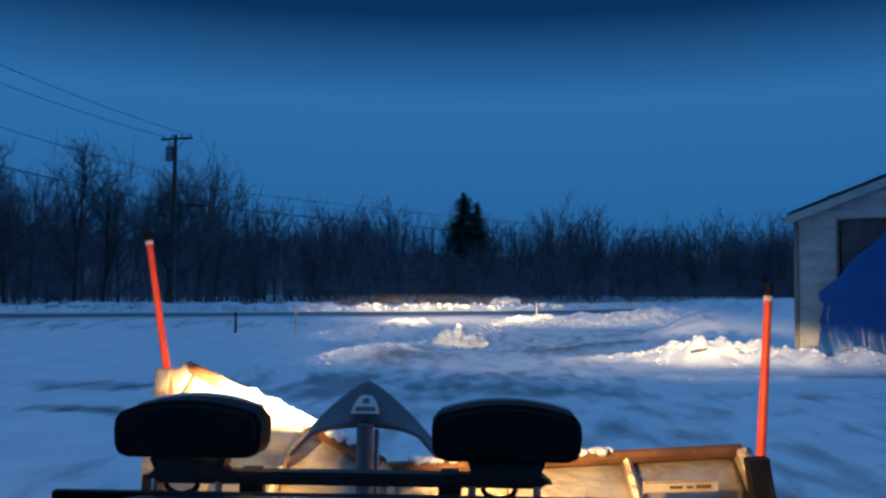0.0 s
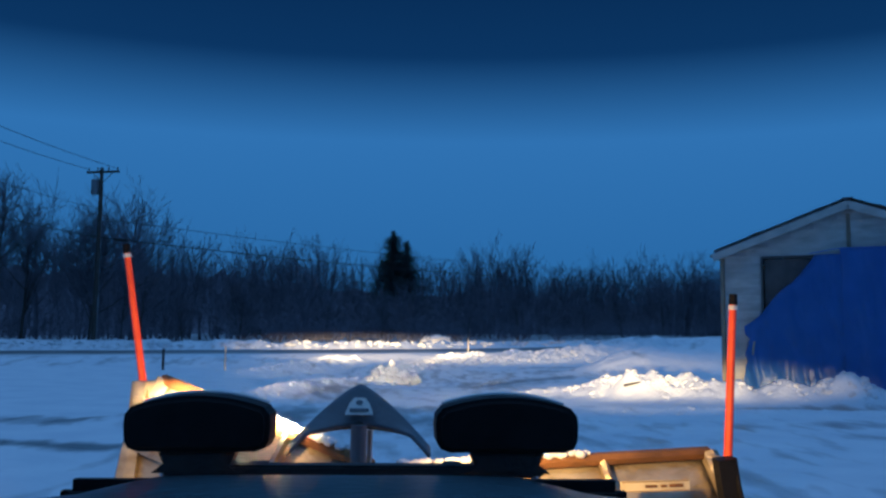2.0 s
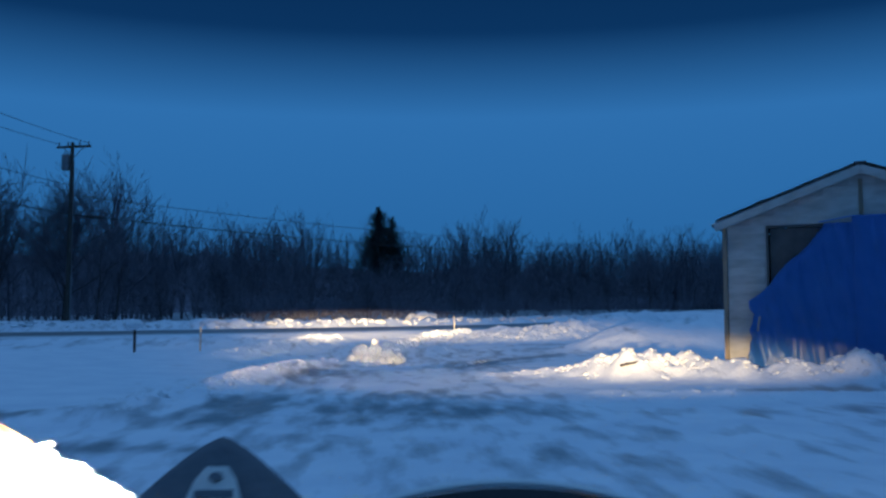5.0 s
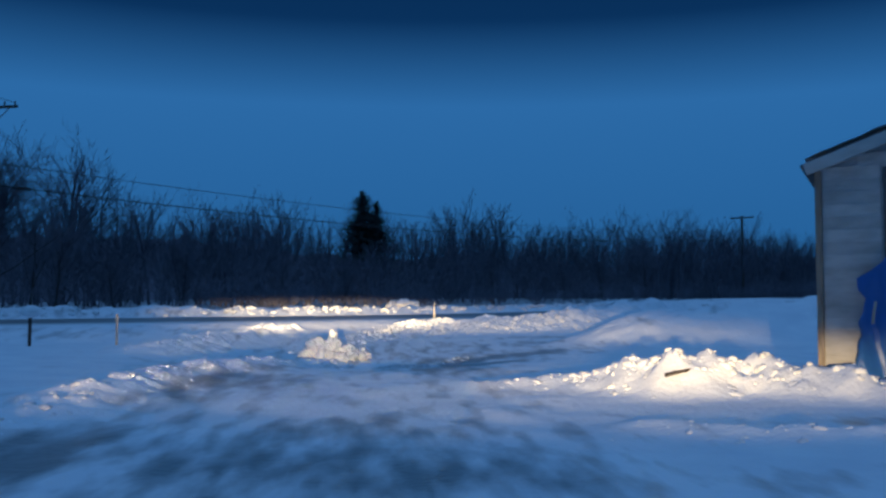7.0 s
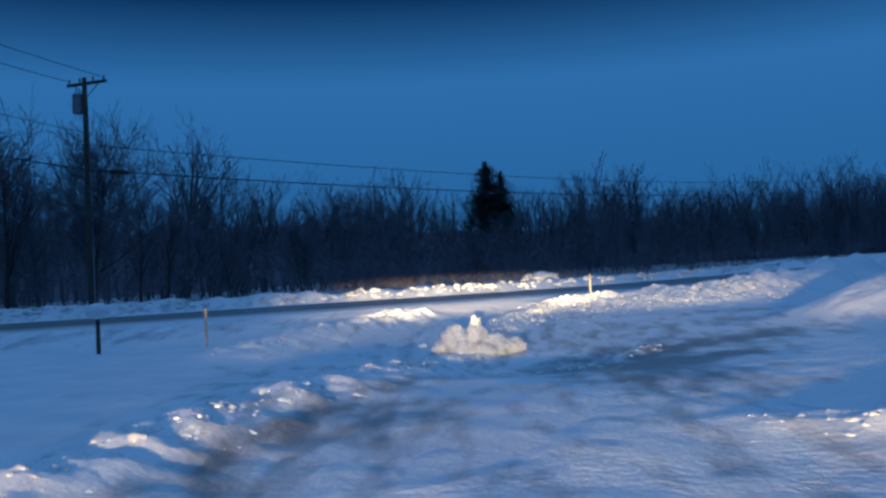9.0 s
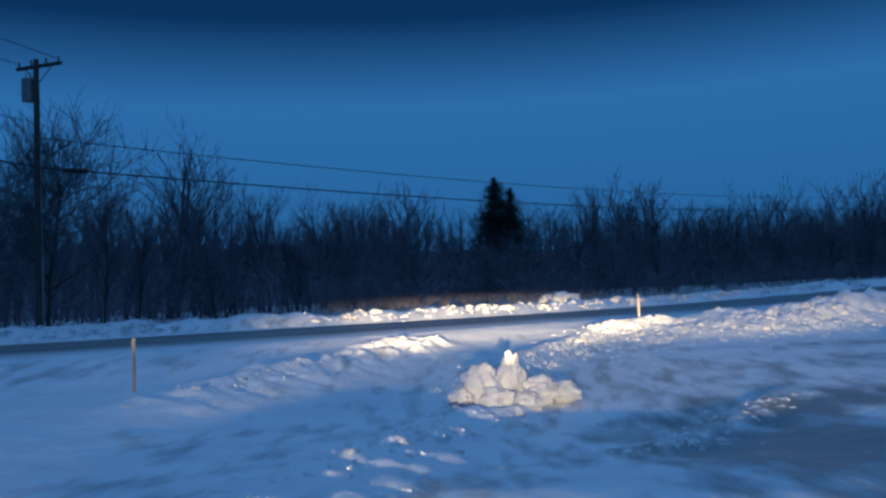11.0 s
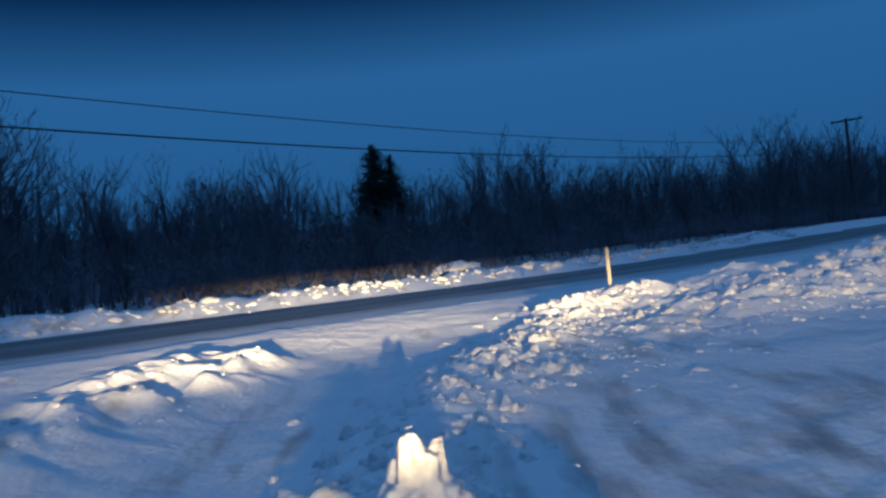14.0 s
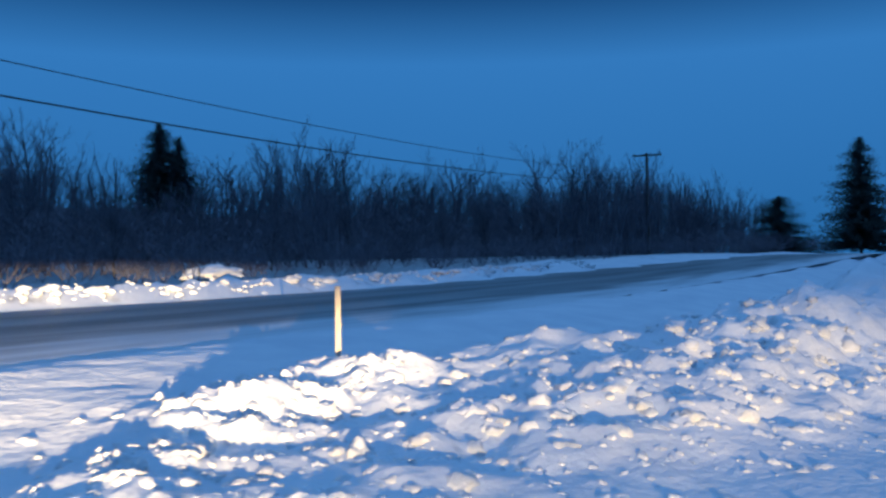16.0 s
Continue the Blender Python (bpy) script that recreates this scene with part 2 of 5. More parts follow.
def tube(bm, a, b, ra, rb=None, sides=10, caps=True):
    a, b, rb = Vector(a), Vector(b), ra if rb is None else rb
    way = (b - a).normalized()
    s = way.orthogonal().normalized()
    t = way.cross(s)
    rings = []
    for p, r in ((a, ra), (b, rb)):
        rings.append([bm.verts.new(p + r * (math.cos(k * 2 * math.pi / sides) * s + math.sin(k * 2 * math.pi / sides) * t)) for k in range(sides)])
    for k in range(sides):
        bm.faces.new((rings[0][k], rings[0][(k + 1) % sides], rings[1][(k + 1) % sides], rings[1][k]))
    if caps:
        bm.faces.new(rings[0][::-1])
        bm.faces.new(rings[1])
    return bm


def tubes(points, r, sides=8):
    """One bent tube through the points."""
    bm = bmesh.new()
    pts = [Vector(p) for p in points]
    side = (pts[1] - pts[0]).orthogonal().normalized()
    rings = []
    for k, p in enumerate(pts):
        way = (pts[min(k + 1, len(pts) - 1)] - pts[max(k - 1, 0)]).normalized()
        side = (side - way * side.dot(way)).normalized()
        up = way.cross(side)
        rings.append([bm.verts.new(p + r * (math.cos(2 * math.pi * i / sides) * side + math.sin(2 * math.pi * i / sides) * up)) for i in range(sides)])
    for a, b in zip(rings, rings[1:]):
        for i in range(sides):
            bm.faces.new((a[i], a[(i + 1) % sides], b[(i + 1) % sides], b[i]))
    bm.faces.new(rings[0][::-1])
    bm.faces.new(rings[-1])
    return bm


def prism(outline, depth, bevel=0.0, m=None):
    """An outline in x and z, given depth along +y."""
    bm = bmesh.new()
    front = [bm.verts.new((x, 0, z)) for x, z in outline]
    back = [bm.verts.new((x, depth, z)) for x, z in outline]
    k = len(outline)
    bm.faces.new(front)
    bm.faces.new(back[::-1])
    for i in range(k):
        bm.faces.new((front[i], back[i], back[(i + 1) % k], front[(i + 1) % k]))
    bmesh.ops.recalc_face_normals(bm, faces=bm.faces)
    if bevel:
        edges = [e for e in bm.edges if abs(e.verts[0].co.y - e.verts[1].co.y) < 1e-6]
        bmesh.ops.bevel(bm, geom=edges, offset=bevel, segments=3, affect="EDGES")
    if m is not None:
        bmesh.ops.transform(bm, matrix=m, verts=bm.verts)
    return bm


def hashed(i, j, seed):
    h = (i.astype(np.int64) * 374761393 + j.astype(np.int64) * 668265263 + seed * 1442695041) & 0x7FFFFFFF
    h = ((h ^ (h >> 13)) * 1274126177) & 0x7FFFFFFF
    return ((h ^ (h >> 16)) & 0xFFFF) / 65535.0


def rough_noise(x, y, seed=0):
    i, j = np.floor(x), np.floor(y)
    u, v = x - i, y - j
    u, v = u * u * (3 - 2 * u), v * v * (3 - 2 * v)
    a, b, c, d = hashed(i, j, seed), hashed(i + 1, j, seed), hashed(i, j + 1, seed), hashed(i + 1, j + 1, seed)
    return (a * (1 - u) + b * u) * (1 - v) + (c * (1 - u) + d * u) * v - 0.5


def fbm(x, y, octaves=4, seed=0):
    out, amp = 0 * x, 1.0
    for k in range(octaves):
        out = out + amp * rough_noise(x * 2**k + 17.3 * k, y * 2**k - 9.1 * k, seed + k)
        amp *= 0.5
    return out


def smooth_step(a, b, x):
    t = np.clip((x - a) / (b - a), 0, 1)
    return t * t * (3 - 2 * t)


# ---- the lie of the land ----
ROAD_A = radians(42)
CA, SA = math.cos(ROAD_A), math.sin(ROAD_A)


def road_uv(x, y):
    return x * CA + y * SA, -x * SA + y * CA


def road_place(u, v):
    return u * CA - v * SA, u * SA + v * CA


def road_level(u):
    return 0.48 + 1.5 * smooth_step(45, 150, u)


def ridge(x, y, line, width):
    """How far up a snow ridge each place is (0 to 1), times the height along its line of (x, y, height)."""
    best = 0 * x
    for (ax, ay, ah), (bx, by, bh) in zip(line, line[1:]):
        lx, ly = bx - ax, by - ay
        t = np.clip(((x - ax) * lx + (y - ay) * ly) / (lx * lx + ly * ly), 0, 1)
        d = np.hypot(x - ax - t * lx, y - ay - t * ly) / width
        best = np.maximum(best, (ah + t * (bh - ah)) * np.exp(-d * d * 1.6))
    return best


BERM = [(-4.2, 15.5, 0.14), (-3.2, 20.5, 0.20), (-2.6, 25.5, 0.23), (-1.7, 32, 0.25), (-1.3, 35, 0.26), (-0.5, 39.4, 0.14), (-0.2, 43.0, 0.18), (0.9, 46.8, 0.15), (2.5, 50.0, 0.15), (4.3, 52.2, 0.18)]
LOW_BERM = [(-6.2, 37.4, 0.16), (-5.2, 41.5, 0.30), (-2.6, 47.2, 0.30)]
SHED_RIDGE = [(3.4, 24.4, 0.07), (5.0, 23.8, 0.17), (5.6, 23.0, 0.38), (6.2, 22.3, 0.48), (7.2, 22.0, 0.54), (8.0, 21.4, 0.33), (10.0, 20.5, 0.33), (10.6, 20.2, 0.58), (11.2, 20.0, 0.33), (12.0, 19.6, 0.32), (14.5, 18.6, 0.4)]
FRONT_BERM = [(4.6, 19.0, 0.05), (5.5, 18.0, 0.08), (7.0, 17.5, 0.10), (9.1, 17.5, 0.09), (12.0, 16.8, 0.08)]
SPUR = [(1.5, 34.2, 0.05), (2.2, 34.9, 0.12), (3.4, 36.9, 0.10), (4.4, 38.4, 0.06)]
PUSHED = [(0.9, 45.6, 0.05), (2.6, 47.8, 0.12), (4.4, 49.4, 0.18), (6.6, 50.3, 0.28), (9.0, 51.2, 0.38), (11.0, 52.6, 0.38)]
ROAD_BERM = [(3.2, 51.2, 0.25), (4.6, 52.4, 0.45), (7.5, 53.2, 0.60), (11, 54, 0.85), (14, 55.5, 1.15), (18, 59.0, 1.25), (26, 66, 1.2), (40, 79, 0.9)]


def land(x, y):
    """Height of the snow surface and how far it greys: scraped bare, or darkened under the woods."""
    x, y = np.asarray(x, float), np.asarray(y, float)
    u, v = road_uv(x, y)
    z = 0.05 * fbm(x / 6, y / 6, 3, 3)
    level = road_level(u)
    z = z * (1 - smooth_step(36, 40, v)) + level * smooth_step(35.2, 39.6, v)
    z -= 0.66 * np.exp(-(((x - 0.4) / 6.0) ** 2) - ((y - 37.5) / 6.0) ** 2) * (1 - smooth_step(35, 39, v))
    far = smooth_step(53.2, 54.6, v) * (1 - 0.45 * smooth_step(55.4, 58, v))
    z = z + far * (0.52 + 0.36 * fbm(u / 0.9, v / 0.9, 4, 8) + 0.15 * fbm(u / 5, v / 9, 2, 5))
    # ploughed ground, berms and heaps
    lumpy = 1.1 * fbm(x / 1.0, y / 1.0, 4, 21) + 0.45 - 0.9 * np.abs(fbm(x / 0.7, y / 0.7, 2, 23))
    for line, width in ((BERM, 1.1), (LOW_BERM, 1.3), (SHED_RIDGE, 0.9), (ROAD_BERM, 2.3), (FRONT_BERM, 0.55), (SPUR, 0.5), (PUSHED, 1.8)):
        r = ridge(x, y, line, width)
        crumbs = 0.58 * fbm(x / 0.30, y / 0.30, 3, 33) - 0.6 * np.abs(fbm(x / 0.75 + y / 2.1, y / 0.75, 2, 35)) + 0.15
        z = z + r * (1 + (0.60 * lumpy + crumbs if width < 2 else 0.22 * lumpy + 0.45 * fbm(x / 1.7, y / 1.7, 3, 29) + 0.14 * crumbs))
    heap = np.exp(-(((x - 12.6) / 3.6) ** 2 + ((y - 40) / 2.4) ** 2) ** 1.4)
    z = z + heap * (1.22 + 0.5 * fbm(x / 1.3, y / 1.3, 4, 31))
    bank = np.exp(-(((x - 19.2) / 3.6) ** 2 + ((y - 39.5) / 3.0) ** 2))
    z = z + bank * (2.15 + 0.45 * fbm(x / 1.6, y / 1.6, 4, 37))
    lane = np.exp(-(((x - 0.5 + 0.02 * y) / 5.0) ** 4)) * smooth_step(-8, 2, y) * (1 - smooth_step(34, 38, v))
    z = z - 0.10 * lane + 0.035 * fbm(x / 0.8, y / 1.6, 4, 41) * (0.4 + lane)
    z = z + 0.02 * fbm(x / 0.3, y / 0.3, 2, 51)
    bare = 0.33 * lane + 0.20 * np.clip(fbm(x / 4.5, y / 3.2, 3, 45) + 0.25, 0, 1) * (1 - smooth_step(36, 40, v))
    bare = bare + 0.40 * smooth_step(35.5, 37.5, v) * (1 - smooth_step(39.8, 40.2, v)) * (1 - smooth_step(14, 40, u))
    for cx, cy, sx, sy, k in ((3.8, 33.4, 2.4, 1.3, 1.0), (-2.1, 24.5, 0.45, 2.6, 0.6), (-2.3, 17.6, 0.5, 1.7, 0.6), (5.6, 37.0, 3.4, 1.8, 0.75), (8.6, 41.5, 3.6, 2.0, 0.6), (3.0, 30.5, 1.6, 2.0, 0.3), (-1.6, 26.5, 1.2, 3.2, 0.42), (-5.5, 15.5, 2.5, 1.0, 0.75), (9.4, 19.0, 3.2, 0.7, 0.85), (9.5, 15.5, 4.5, 1.1, 0.5), (8.0, 13.5, 3.0, 1.5, 0.35), (8.5, 46, 3.2, 1.6, 0.45), (1.0, 17, 2.5, 2.0, 0.35), (3.4, 31, 1.2, 5.0, 0.3), (-4.2, 12.5, 2.6, 0.5, 0.7)):
        bare = bare + k * np.exp(-(((x - cx) / sx) ** 2 + ((y - cy) / sy) ** 2))
    bare = bare * (1 - np.clip(ridge(x, y, BERM, 1.0) * 3 + ridge(x, y, SHED_RIDGE, 1.0) * 3 + heap * 2, 0, 1))
    bare = bare + 0.42 * heap * (fbm(x / 2.2, y / 1.4, 3, 77) > 0.05) + 0.42 * smooth_step(53.1, 53.6, v) * (1 - smooth_step(54.1, 54.6, v))
    # the woods' floor: leaf litter and the shade between trunks, put into the colour
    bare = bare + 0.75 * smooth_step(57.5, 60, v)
    return z, bare


def spread(lo, hi, fine, reach, growth=1.16):
    mid = list(np.arange(lo, hi + 1e-6, fine))
    step, out = fine, []
    at = hi
    while at < reach:
        step = min(step * growth, 160)
        at += step
        out.append(at)
    step, back, at = fine, [], lo
    while at > -reach:
        step = min(step * growth, 160)
        at -= step
        back.append(at)
    return np.array(back[::-1] + mid + out)


def build_ground():
    gx, gy = spread(-15, 20, 0.125, 1500), spread(8, 62, 0.125, 1500)
    gx = np.sort(np.concatenate([gx[(gx < -6) | (gx > 15)], np.arange(-5.95, 14.97, 0.085)]))
    gy = np.sort(np.concatenate([gy[(gy < 36) | (gy > 57)], np.arange(36.05, 56.97, 0.085)]))
    X, Y = np.meshgrid(gx, gy)
    Z, B = land(X, Y)
    u, v = road_uv(X, Y)
    v = v + 0.55 * fbm(u / 2.5, v / 1.5, 4, 91)
    on_road = smooth_step(V_NEAR + 0.2, V_NEAR + 0.7, v) * (1 - smooth_step(V_FAR - 0.7, V_FAR - 0.2, v))
    Z = Z - 0.12 * on_road
    me = bpy.data.meshes.new("ground")
    ny, nx = X.shape
    me.vertices.add(nx * ny)
    me.vertices.foreach_set("co", np.stack([X, Y, Z], -1).ravel())
    i = np.arange(nx * ny).reshape(ny, nx)
    quads = np.stack([i[:-1, :-1], i[:-1, 1:], i[1:, 1:], i[1:, :-1]], -1).reshape(-1, 4)
    me.loops.add(quads.size)
    me.loops.foreach_set("vertex_index", quads.ravel())
    me.polygons.add(len(quads))
    me.polygons.foreach_set("loop_start", np.arange(0, quads.size, 4))
    me.polygons.foreach_set("loop_total", np.full(len(quads), 4))
    me.polygons.foreach_set("use_smooth", np.ones(len(quads), bool))
    me.update(calc_edges=True)
    at = me.attributes.new("bare", "FLOAT", "POINT")
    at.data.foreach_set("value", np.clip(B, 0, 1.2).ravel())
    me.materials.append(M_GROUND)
    tagged(new("ground", me), "trampled and ploughed snow over frozen yard", "ground", kind="structure")


build_ground()


def level_at(x, y):
    return float(land(np.array([x]), np.array([y]))[0][0])


def build_road():
    us, vs = np.concatenate([np.arange(-160, 160, 1.0), np.arange(160, 700, 20.0)]), np.linspace(V_NEAR, V_FAR, 29)
    U, V = np.meshgrid(us, vs)
    x, y = road_place(U, V)
    w = (V - V_NEAR) / (V_FAR - V_NEAR)
    z = road_level(U) + 0.06 * (1 - (2 * w - 1) ** 2) - 0.02 + 0.02 * fbm(U / 3, V / 1.2, 3, 61)
    verts = np.stack([x, y, z], -1).reshape(-1, 3)
    nv, nu = U.shape
    faces = [(j * nu + i, j * nu + i + 1, (j + 1) * nu + i + 1, (j + 1) * nu + i) for j in range(nv - 1) for i in range(nu - 1)]
    me = mesh_from("road", verts.tolist(), faces, M_ROAD, True)
    uv = me.uv_layers.new(name="UVMap")
    idx = np.zeros(len(me.loops), int)
    me.loops.foreach_get("vertex_index", idx)
    flat = np.stack([U, V], -1).reshape(-1, 2)
    uv.data.foreach_set("uv", flat[idx].ravel())
    tagged(new("road", me), "wet grey asphalt road streaked with packed snow", "road", kind="structure")


build_road()

# ---- trees ----


def branch_segments(seed, height, spread_out=0.5, lean=0.05, stems=1, density=1.0):
    """Straight pieces (start, end, radius, radius, order) of a bare broadleaf tree."""
    rnd = random.Random(seed)
    out = []

    def limb(p, way, length, r, order):
        steps = 5 if order == 0 else 3 if order == 1 else 2 if order == 2 else 1
        for k in range(steps):
            bend = Vector((rnd.uniform(-1, 1), rnd.uniform(-1, 1), rnd.uniform(-0.15, 0.8))) * (0.09 if order == 0 else 0.17)
            way = (way + bend).normalized()
            q = p + way * (length / steps)
            r2 = max(r * (1 - 0.62 / steps), 0.008)
            out.append((p, q, r, r2, order))
            if order < 3 and not (order == 0 and k == 0):
                for _ in range(max(1, round((4.6, 3.0, 3.2)[order] * density))):
                    a = rnd.uniform(0, 2 * math.pi)
                    side = way.orthogonal().normalized()
                    side = (Matrix.Rotation(a, 3, way) @ side).normalized()
                    turn = rnd.uniform(0.35, 0.90) * (1 + spread_out * 0.5)
                    new_way = (way * math.cos(turn) + side * math.sin(turn) + Vector((0, 0, 0.26))).normalized()
                    limb(p.lerp(q, rnd.random()), new_way, length * rnd.uniform(0.30, 0.50) * (0.8 + spread_out) * (1.25 - 0.14 * k if order == 0 else 1.0), max(r2 * rnd.uniform(0.35, 0.55), 0.013), order + 1)
            p, r = q, r2

    for s in range(stems):
        a = rnd.uniform(0, 2 * math.pi)
        way = Vector((math.cos(a) * lean * (1 + stems), math.sin(a) * lean * (1 + stems), 1)).normalized()
        limb(Vector((rnd.uniform(-0.2, 0.2) * (stems - 1), rnd.uniform(-0.2, 0.2) * (stems - 1), -0.15)), way, height * rnd.uniform(0.72, 0.85), height * 0.013 / stems**0.4, 0)
    return out


def segments_mesh(segs, slim=False):
    """Vertices and triangles of three-sided tapered pieces."""
    a = np.array([s[0] for s in segs])
    b = np.array([s[1] for s in segs])
    ra, rb = np.array([s[2] for s in segs])[:, None], np.array([s[3] for s in segs])[:, None]
    way = b - a
    way /= np.linalg.norm(way, axis=1, keepdims=True) + 1e-9
    ref = np.where(np.abs(way[:, 2:3]) > 0.9, np.array([[1.0, 0, 0]]), np.array([[0, 0, 1.0]]))
    s = np.cross(way, ref)
    s /= np.linalg.norm(s, axis=1, keepdims=True)
    t = np.cross(way, s)
    ring = []
    for p, r in ((a, ra), (b, rb)):
        for k in range(3):
            ang = k * 2 * math.pi / 3
            ring.append(p + r * (math.cos(ang) * s + math.sin(ang) * t))
    verts = np.stack(ring, 1).reshape(-1, 3)
    one = np.array([(0, 1, 4), (0, 4, 3), (1, 2, 5), (1, 5, 4), (2, 0, 3), (2, 3, 5)])
    tris = (one[None] + 6 * np.arange(len(segs))[:, None, None]).reshape(-1, 3)
    if slim:
        # far twigs keep one of their three sides
        order = np.array([s[4] for s in segs])
        keep = np.ones((len(segs), 6), bool)
        keep[order == 2, 2:] = False
        keep[order >= 3, 1:] = False
        tris = tris[keep.ravel()]
    return verts, tris


def triangles_mesh(name, verts, tris, mat):
    me = bpy.data.meshes.new(name)
    me.vertices.add(len(verts))
    me.vertices.foreach_set("co", np.asarray(verts, float).ravel())
    me.loops.add(tris.size)
    me.loops.foreach_set("vertex_index", tris.ravel())
    me.polygons.add(len(tris))
    me.polygons.foreach_set("loop_start", np.arange(0, tris.size, 3))
    me.polygons.foreach_set("loop_total", np.full(len(tris), 3))
    me.update(calc_edges=True)
    me.materials.append(mat)
    return me


def bare_tree(seed, height, **kind):
    """A bare tree: trunk with limbs, and a crown of twigs."""
    segs = branch_segments(seed, height, **kind)
    low = [s for s in segs if s[4] <= 1]
    high = [s for s in segs if s[4] > 1]
    tree = thing("bare_tree", "leafless grey broadleaf tree with fine twigs behind the snowbank", "tree", group="trees along the road")
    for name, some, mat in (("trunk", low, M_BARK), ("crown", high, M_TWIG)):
        v, f = segments_mesh(some)
        ob = new(name, triangles_mesh(name, v, f, mat))
        ob.parent = tree
    return tree


def spruce(seed, height, width, taper=0.7, full=3):
    """A spruce: trunk and whorls of drooping boughs with many small sprays."""
    rnd = random.Random(seed)
    tree = thing("spruce_tree", "dark green spruce rising above the bare woods", "tree")
    bm = bmesh.new()
    tube(bm, (0, 0, -0.3), (0, 0, height * 0.98), height * 0.014, 0.02, 8)
    part("trunk", bm, M_BARK, tree)
    verts, tris = [], []
    z = height * 0.05
    while z < height * 0.995:
        share = 1 - z / height
        reach = width * 0.5 * (share ** taper) * rnd.uniform(0.75, 1.12) + 0.12
        for k in range(rnd.randint(6, 9)):
            a = rnd.uniform(0, 2 * math.pi)
            length = reach * rnd.uniform(0.6, 1.1)
            n = max(4, int(length * 7))
            for j in range(n):
                f = (j + rnd.random()) / n
                droop = -0.28 * length * f + 0.16 * length * f * f
                px, py, pz = math.cos(a) * length * f, math.sin(a) * length * f, z + droop + 0.1 * length + rnd.uniform(-0.02, 0.02) * height
                size = (0.16 + 0.26 * (1 - f)) * (0.6 + 0.5 * share) * height / 15
                for _ in range(full):
                    d = Vector((rnd.uniform(-1, 1), rnd.uniform(-1, 1), rnd.uniform(-0.7, 0.15))).normalized()
                    d = (d + 0.8 * Vector((math.cos(a), math.sin(a), -0.2))).normalized()
                    side = d.cross(Vector((rnd.uniform(-0.4, 0.4), rnd.uniform(-0.4, 0.4), 1))).normalized()
                    base = len(verts)
                    p = Vector((px, py, pz))
                    verts += [p - side * size * 0.28, p + d * size * 1.3, p + side * size * 0.28]
                    tris.append((base, base + 1, base + 2))
        z += height * 0.016 * rnd.uniform(0.8, 1.3)
    ob = new("crown", triangles_mesh("crown", np.array([tuple(v) for v in verts]), np.array(tris), M_NEEDLE))
    ob.parent = tree
    return tree


def put(ob, x, y, turn=0.0, size=1.0, sink=0.05):
    ob.matrix_world = Matrix.Translation((x, y, level_at(x, y) - sink)) @ Matrix.Rotation(turn, 4, "Z") @ Matrix.Scale(size, 4)
    return ob


